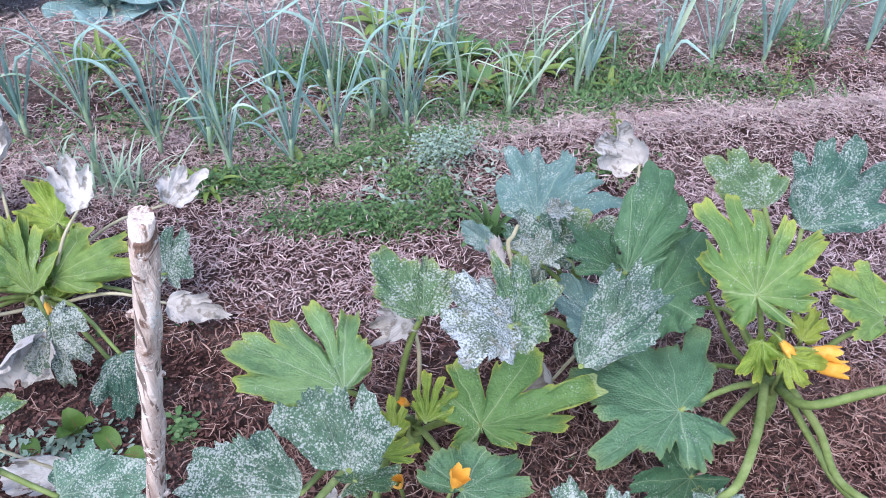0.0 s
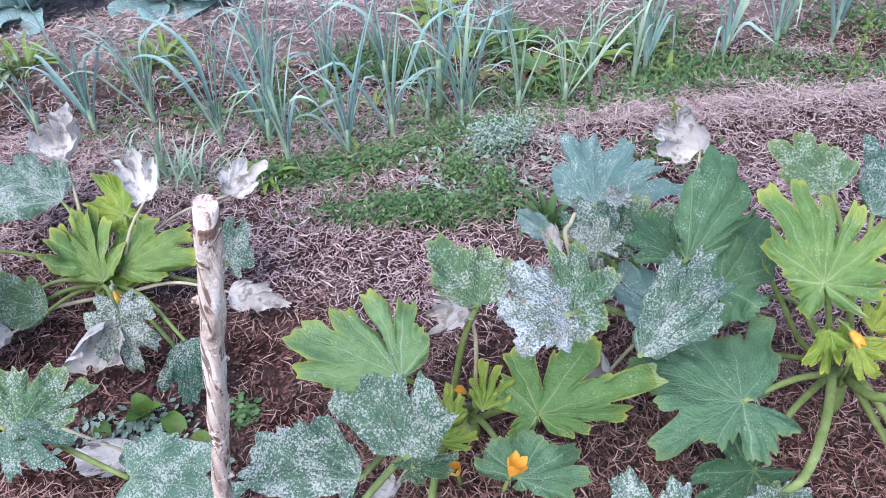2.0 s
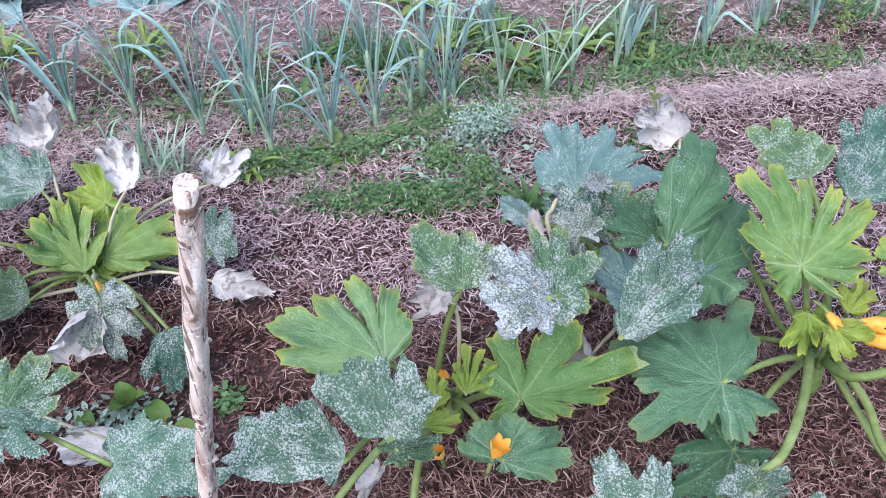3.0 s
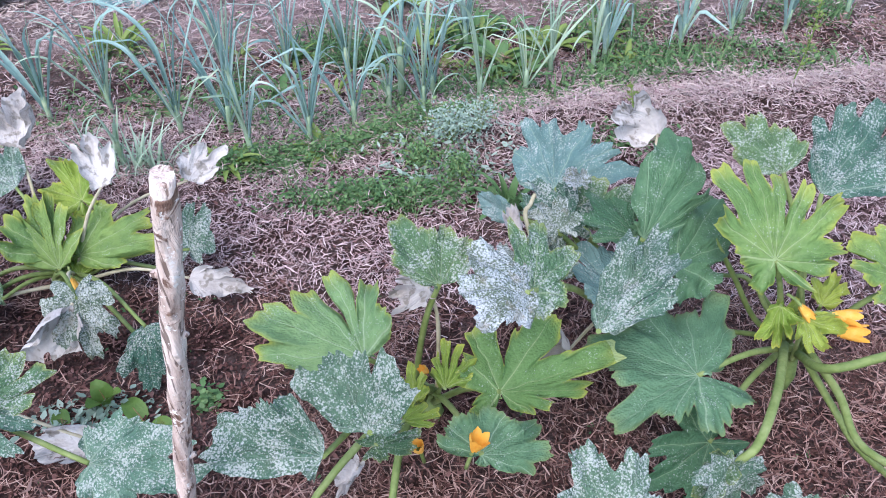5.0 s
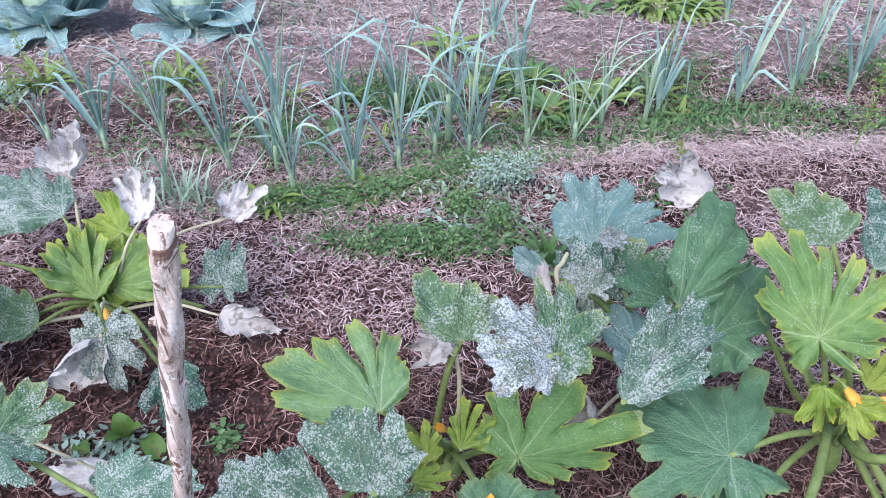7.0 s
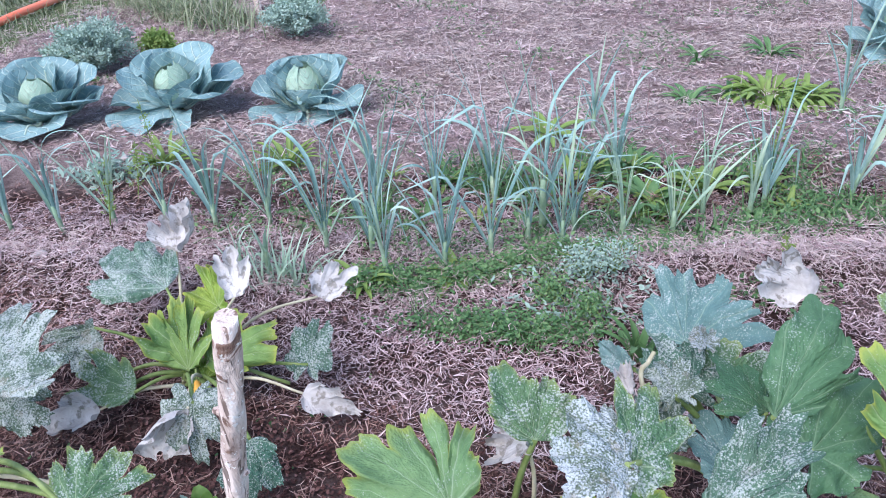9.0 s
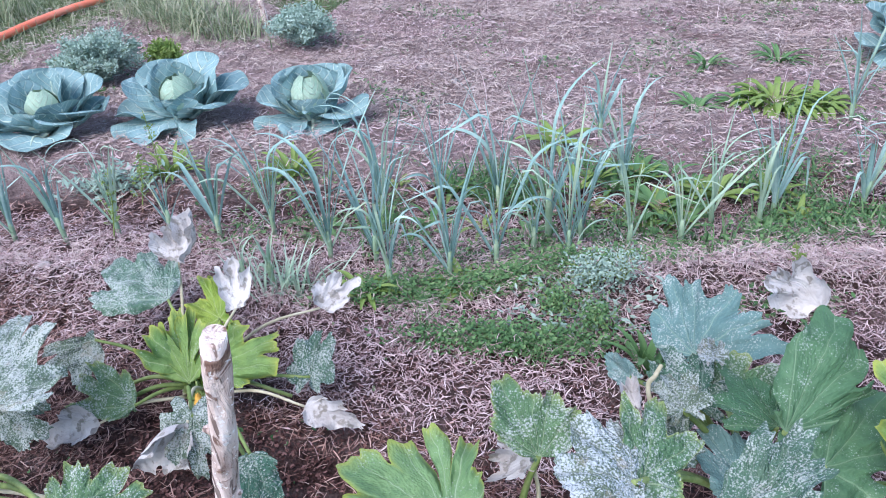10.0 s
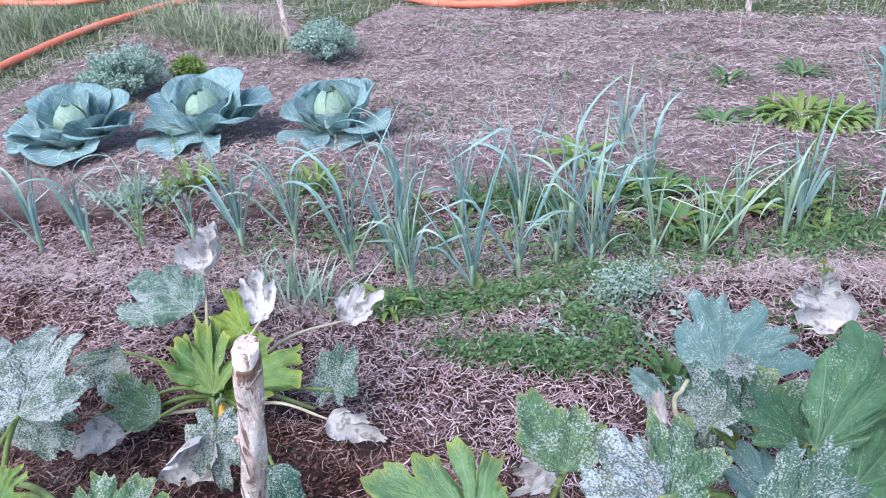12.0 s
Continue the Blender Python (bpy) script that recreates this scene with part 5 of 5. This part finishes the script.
def clump(x, y, rx, ry, n, turn=0.37):
    """Places in an uneven oval patch."""
    c, s = math.cos(turn), math.sin(turn)
    out = []
    for _ in range(n):
        a, q = rng.uniform(0, 2 * math.pi), math.sqrt(rng.uniform(0, 1)) * (1 + 0.35 * rng.normal())
        dx, dy = math.cos(a) * rx * q, math.sin(a) * ry * q
        out.append((x + dx * c - dy * s, y + dx * s + dy * c))
    return out


def rosette(name, x, y, leaves, length, wide, material, label, category, rise=0.7, seed=0, rib=None, curl=1.0):
    """A tuft of long tapering leaves that rise from one root."""
    r = random.Random(seed + 77)
    plant = thing(name, (x, y, ground_z(x, y)), label, category)
    for k in range(leaves):
        az = k * 2.399 + r.uniform(-0.3, 0.3)
        out, tan = Vector((math.cos(az), math.sin(az), 0)), Vector((-math.sin(az), math.cos(az), 0))
        ang = rise * r.uniform(0.6, 1.4) + 0.4 * k / leaves
        ln, w = length * r.uniform(0.65, 1.15), wide * r.uniform(0.7, 1.1)
        p, verts, mids = out * 0.008 * (1 + r.random() * leaves * 0.18), [], []
        for i in range(9):
            f = i / 8
            d = out * math.cos(ang) + Vector((0, 0, 1)) * math.sin(ang)
            up = Vector((0, 0, 1)) * math.cos(ang) - out * math.sin(ang)
            half = w * (0.12 + 0.9 * math.sin(f ** 0.8 * math.pi * 0.97) ** 0.8)
            for j in range(5):
                g = (j - 2) / 2
                q = p + tan * g * half + up * half * (0.35 * g * g + 0.25 * noise.noise((f * 5, g * 2, seed + k)))
                verts.append(Vector((q.x, q.y, max(q.z, 0.005))))
            mids.append(verts[-3] - up * 0.001)
            p = p + d * ln / 8
            ang -= curl * r.uniform(0.6, 1.8) / 8
        lf = part("leaf", mesh_of("leaf", verts, grid_faces(9, 5), material), plant)
        if rib:
            rv, rf = pipe(mids, [0.0016 * (1 - i / 9) + 0.0005 for i in range(9)], 5)
            part("rib", mesh_of("rib", rv, rf, rib), lf)
    return plant


def bush(name, x, y, rx, height, stems, material, label, fine=1.0, tufts=360):
    """A feathery herb: stems that branch up and out, each set with many small divided leaves."""
    r = random.Random(int(x * 100) + 9)
    plant = thing(name, (x, y, ground_z(x, y)), label, "herb")
    for k in range(stems):
        az, q = k * 2.399, math.sqrt((k + 0.5) / stems)
        top = Vector((math.cos(az) * rx * q, math.sin(az) * rx * q, height * (1.05 - 0.55 * q * q) * r.uniform(0.75, 1.15)))
        line = curve_points([(0, 0, 0), top * 0.45 + Vector((0, 0, 0.04)), top], 7)
        sv, sf = pipe(line, [0.003 - 0.0003 * i for i in range(7)], 5)
        stem = part("stem", mesh_of("stem", sv, sf, M_STALK), plant)
        verts, faces = [], []
        for m in range(tufts):
            f = r.uniform(0.3, 1.0)
            c = line[min(6, int(f * 6))] + Vector((r.gauss(0, 0.022), r.gauss(0, 0.022), r.gauss(0, 0.018)))
            d = Vector((r.gauss(0, 1), r.gauss(0, 1), r.gauss(0.5, 0.6))).normalized()
            s = d.orthogonal().normalized() * r.uniform(0.005, 0.010) * fine
            ln = r.uniform(0.018, 0.034) * fine
            b0 = len(verts)
            verts += [c, c + d * ln * 0.5 + s, c + d * ln, c + d * ln * 0.5 - s]
            faces.append((b0, b0 + 1, b0 + 2, b0 + 3))
        tagged(part("leaf_tuft", mesh_of("leaf_tuft", verts, faces, material), stem), kind="stuff")


def tall_weed(x, y, height, lean, seed):
    """A thin flowering weed: one upright stem with side twigs and small pale buds."""
    r = random.Random(seed)
    plant = thing("flowering_weed", (x, y, ground_z(x, y)), "thin upright green weed with tiny pale buds", "weed", "thin weeds in the beds")
    top = Vector((lean, 0.05, height))
    line = curve_points([(0, 0, -0.01), top * 0.5 + Vector((0.01, 0, 0)), top], 9)
    sv, sf = pipe(line, [0.003 - 0.0002 * i for i in range(9)], 5)
    part("stem", mesh_of("stem", sv, sf, M_LUSH), plant)
    for k in range(16):
        f = 0.25 + 0.75 * k / 16
        c = line[min(8, int(f * 8))]
        a = k * 2.4
        d = Vector((math.cos(a), math.sin(a), 0.7)) * r.uniform(0.02, 0.05) * (1.3 - f)
        verts, faces = pipe([c, c + d * 0.6, c + d], [0.0012, 0.001, 0.0008], 4)
        for m in range(7):
            e = c + d * r.uniform(0.4, 1.1) + Vector((r.gauss(0, 0.005), r.gauss(0, 0.005), r.gauss(0, 0.005)))
            w, h = Vector((r.gauss(0, 1), r.gauss(0, 1), 0.3)).normalized() * 0.006, Vector((r.gauss(0, 1), r.gauss(0, 1), 1)).normalized() * 0.011
            b0 = len(verts)
            verts += [e, e + w + h * 0.5, e + h, e - w + h * 0.5]
            faces.append((b0, b0 + 1, b0 + 2, b0 + 3))
        tagged(part("twig", mesh_of("twig", verts, faces, M_LUSH), plant), kind="stuff")


for k, (x, y, height, lean) in enumerate(((1.22, 3.06, 0.34, 0.02), (-2.02, 2.66, 0.34, -0.06), (-1.86, 2.20, 0.30, 0.03), (0.51, 3.67, 0.30, 0.02), (0.63, 2.62, 0.20, -0.03), (-1.95, 2.45, 0.26, 0.02))):
    tall_weed(x, y, height, lean, k + 3)
def in_trough(x, y):
    s, a = bed(x, y)
    return bump_at(a, 2.93, 0.50) * max(0.0, 0.32 + 1.7 * noise.noise((x * 2.6, y * 2.6, 2.0)) + 0.8 * noise.noise((x * 7.0, y * 7.0, 2.0))) * (0.30 if s < 0.1 else 2.1 if s < 1.0 else 1.5)


small_leaves("chickweed", clump(-0.14, 2.16, 0.30, 0.075, 4200, 0.30) + clump(-0.62, 2.25, 0.20, 0.07, 1500), 0.0125, 0.032, M_WEED, "low bright green chickweed cushion in the straw", shape=0.6)
small_leaves("chickweed", scatter(110000, -1.7, 1.6, 2.3, 4.2, in_trough), 0.016, 0.034, M_WEED, "green chickweed carpet between the leeks", shape=0.6)
small_leaves("goosefoot_weeds", clump(0.02, 2.38, 0.22, 0.16, 520), 0.024, 0.03, M_GREY, "sparse grey-green low weeds at the bed's edge", shape=0.45, flat=0.2)
small_leaves("seedling_weeds", clump(-0.60, 1.20, 0.14, 0.06, 190), 0.019, 0.012, M_GREY, "small grey-green seedlings on the dark soil", shape=0.6)
small_leaves("seedling_weeds", clump(-0.36, 1.30, 0.035, 0.04, 110), 0.015, 0.02, M_WEED, "small bright green weed beside the stake", shape=0.7)
small_leaves("seedling_weeds", scatter(900, -1.6, 1.2, 1.0, 2.4, lambda x, y: 0.25), 0.014, 0.006, M_WEED, "scattered tiny green seedlings in the straw", shape=0.6)
small_leaves("low_weeds", scatter(26000, -4.6, 1.9, 3.5, 6.4, lambda x, y: max(0.0, noise.noise((x * 1.7, y * 2.6, 5.0)) - 0.05 + 0.10 * max(0.0, x)) * 1.6), 0.026, 0.014, M_WEED, "patches of low green weeds in the clippings", shape=0.35)
small_leaves("low_weeds", clump(-3.55, 3.35, 0.30, 0.12, 500), 0.045, 0.03, M_WEED, "dark green weeds behind the cabbages", shape=0.4)
small_leaves("low_weeds", clump(-2.2, 2.55, 0.22, 0.10, 420), 0.040, 0.05, M_GREY, "grey-green feathery weeds by the thin leeks", shape=0.3, flat=0.2)
blades("grass_weeds", scatter(15000, -1.6, 1.6, 2.2, 4.2, in_trough), 0.11, 0.006, M_WEED, "thin green grass among the leeks", spread=0.8)
blades("grass_weeds", clump(-0.99, 2.15, 0.13, 0.06, 70), 0.17, 0.008, M_LEEK_PALE, "green grassy tuft behind the withered leaves", spread=0.6)
blades("grass_weeds", clump(-0.42, 2.14, 0.05, 0.04, 14) + clump(-0.05, 2.1, 0.05, 0.03, 12) + clump(0.30, 2.2, 0.06, 0.05, 22), 0.15, 0.003, M_WEED, "a few thin grass blades at the mulch edge", spread=0.35)
blades("meadow_grass", scatter(9000, -7.0, -4.0, 3.0, 7.2, lambda x, y: lawn_at(x, y)), 0.10, 0.006, M_GRASS, "rough green and straw grass outside the plot", spread=0.8)
blades("meadow_grass", scatter(9000, -4.6, 2.0, 5.6, 8.0, lambda x, y: lawn_at(x, y)), 0.10, 0.006, M_GRASS, "rough grass along the plot's back edge", spread=0.8)
blades("tall_grass", clump(-4.05, 5.05, 0.95, 0.22, 2400, -0.35), 0.28, 0.008, M_GRASS, "tall arching grass leaning over the plot's edge", spread=0.95, sag=2.2)
blades("tall_grass", clump(-5.75, 4.75, 0.35, 0.3, 500), 0.30, 0.007, M_GRASS, "tall grass tuft beside the tube", spread=0.6, sag=1.5)
blades("dry_stems", scatter(700, -3.6, 1.4, 3.6, 6.2, lambda x, y: 0.5 - 0.5 * lawn_at(x, y)), 0.20, 0.003, M_STRAW, "thin dry grass stems standing in the clippings", spread=0.8, sag=1.0)
rosette("lettuce_weed", -2.03, 2.74, 34, 0.16, 0.011, M_LUSH, "bright yellow-green leafy weed tuft in the straw", "weed", 0.9, 1)
rosette("lettuce_weed", -1.48, 2.92, 34, 0.16, 0.011, M_LUSH, "bright yellow-green leafy weed beside the leeks", "weed", 0.9, 2)
rosette("dock_weed", 0.44, 4.42, 90, 0.17, 0.017, M_LUSH, "large olive-green dock mound in the far plot", "weed", 0.75, 3, None, 1.5)
rosette("dock_weed", 0.62, 4.44, 70, 0.16, 0.016, M_LUSH, "olive-green dock beside a larger one", "weed", 0.65, 31, None, 1.5)
rosette("dock_weed", 0.28, 4.36, 18, 0.12, 0.018, M_WEED, "low green dock with broad leaves", "weed", 0.5, 32)
rosette("dock_weed", 0.55, 4.30, 16, 0.11, 0.018, M_WEED, "green broad-leaved dock at the mound's foot", "weed", 0.4, 33)
rosette("dock_weed", 0.08, 4.25, 20, 0.15, 0.016, M_WEED, "green dock tuft in the far plot", "weed", 0.6, 4)
rosette("dock_weed", 0.02, 4.95, 18, 0.15, 0.012, M_WEED, "small green dock in the clippings", "weed", 0.6, 12)
rosette("dock_weed", 0.40, 5.20, 24, 0.18, 0.012, M_WEED, "green dock tuft by the far clippings", "weed", 0.6, 13)
rosette("thistle_weed", 0.26, 2.195, 16, 0.16, 0.014, M_WEED, "upright green thistle beside the mildewed zucchini", "weed", 1.25, 41)
small_leaves("chickweed", clump(0.63, 2.62, 0.14, 0.06, 420), 0.018, 0.02, M_WEED, "bright green weeds behind a withered leaf", shape=0.6)
rosette("plantain_weed", -0.42, 2.40, 16, 0.13, 0.014, M_LUSH, "yellow-green plantain rosette in the weeds", "weed", 0.6, 5)
rosette("plantain_weed", -0.70, 2.22, 14, 0.12, 0.011, M_LUSH, "green plantain rosette at the leek's foot", "weed", 0.7, 6)
rosette("plantain_weed", 0.10, 3.15, 16, 0.17, 0.020, M_WEED, "green plantain rosette between the leeks", "weed", 0.7, 7)
rosette("plantain_weed", 0.28, 3.35, 18, 0.17, 0.020, M_LUSH, "lush green plantain between the leeks", "weed", 0.7, 8)
rosette("plantain_weed", -0.45, 3.55, 16, 0.16, 0.020, M_LUSH, "yellow-green plantain rosette behind the leeks", "weed", 0.6, 9)
rosette("plantain_weed", -1.18, 2.62, 14, 0.18, 0.022, M_WEED, "dark green plantain rosette under the leeks", "weed", 0.3, 10)
small_leaves("chickweed", clump(-0.40, 2.38, 0.42, 0.08, 5200, 0.43) + clump(-0.02, 2.62, 0.30, 0.06, 2300, 0.40), 0.0135, 0.034, M_WEED, "green chickweed strip at the leeks' feet", shape=0.6)
for k in range(34):
    s, a = rng.uniform(0.15, 1.9), rng.uniform(2.66, 3.25)
    x, y = ROW.x * s + ACROSS.x * a, ROW.y * s + ACROSS.y * a
    rosette("plantain_weed", x, y, 9, rng.uniform(0.08, 0.14), rng.uniform(0.010, 0.016), (M_WEED, M_LUSH)[k % 2], ("green narrow-leaved weed rosette between the leeks", "yellow-green weed rosette between the leeks")[k % 2], "weed", 0.8, 100 + k)
rosette("chard_seedling", -0.590, 1.235, 3, 0.11, 0.030, M_CHARD, "small green chard seedling with a reddish rib", "chard", 1.2, 21, M_CHARD_RIB)
rosette("chard_seedling", -0.475, 1.205, 3, 0.10, 0.026, M_CHARD, "green chard seedling beside the stake", "chard", 0.8, 22, M_CHARD_RIB)
rosette("chard_seedling", -0.645, 1.140, 3, 0.09, 0.026, M_CHARD, "small chard seedling by a withered leaf", "chard", 0.5, 23, M_CHARD_RIB)
bush("goosefoot_weed", -0.06, 2.34, 0.10, 0.10, 9, M_WEED, "green bushy goosefoot weed in the straw", 0.5, 60)
bush("goosefoot_weed", 0.02, 2.45, 0.11, 0.14, 10, M_GREY, "grey-green bushy weed at the mulch edge", 0.5, 70)
bush("goosefoot_weed", 0.11, 2.50, 0.10, 0.13, 8, M_GREY, "pale grey-green weed beside the zucchini", 0.45, 60)
bush("goosefoot_weed", 0.08, 2.30, 0.08, 0.08, 8, M_WEED, "small green bushy weed in the straw", 0.5, 60)
bush("sage_bush", -3.48, 3.72, 0.33, 0.34, 34, M_GREY, "rounded grey-green feathery herb bush", 0.72, 620)
bush("sage_bush", -3.22, 4.02, 0.11, 0.13, 9, M_LUSH, "small yellowish herb bush behind the cabbages")
bush("sage_bush", -2.58, 4.66, 0.26, 0.26, 22, M_GREY, "low grey-green herb bush on bare soil", 0.72, 560)


def stone(x, y, size, seed):
    bm = bmesh.new()
    bmesh.ops.create_icosphere(bm, subdivisions=2, radius=size)
    for v in bm.verts:
        v.co *= 1 + 0.5 * noise.noise(v.co * (0.9 / size) + Vector((seed, 0, 0)))
        v.co.z *= 0.55
    me = bpy.data.meshes.new("stone")
    bm.to_mesh(me)
    bm.free()
    me.materials.append(M_STONE)
    me.polygons.foreach_set("use_smooth", [True] * len(me.polygons))
    ob = new("stone", me)
    ob.location = (x, y, ground_z(x, y) + size * 0.25)
    tagged(ob, "small pale grey stone lying in the straw", "stone", "stones in the plot")


for k, (x, y, size) in enumerate(((0.227, 2.75, 0.022), (-1.93, 1.92, 0.026), (-0.43, 2.55, 0.016), (0.12, 2.62, 0.014), (-2.25, 2.70, 0.022), (-0.10, 2.72, 0.013), (-1.30, 4.30, 0.02), (-3.0, 4.3, 0.02), (-2.85, 4.5, 0.016))):
    stone(x, y, size, k * 5.3)
for k in range(26):
    stone(rng.uniform(-3.6, 0.8), rng.uniform(2.9, 5.6), rng.uniform(0.007, 0.014), k * 3.1 + 60)
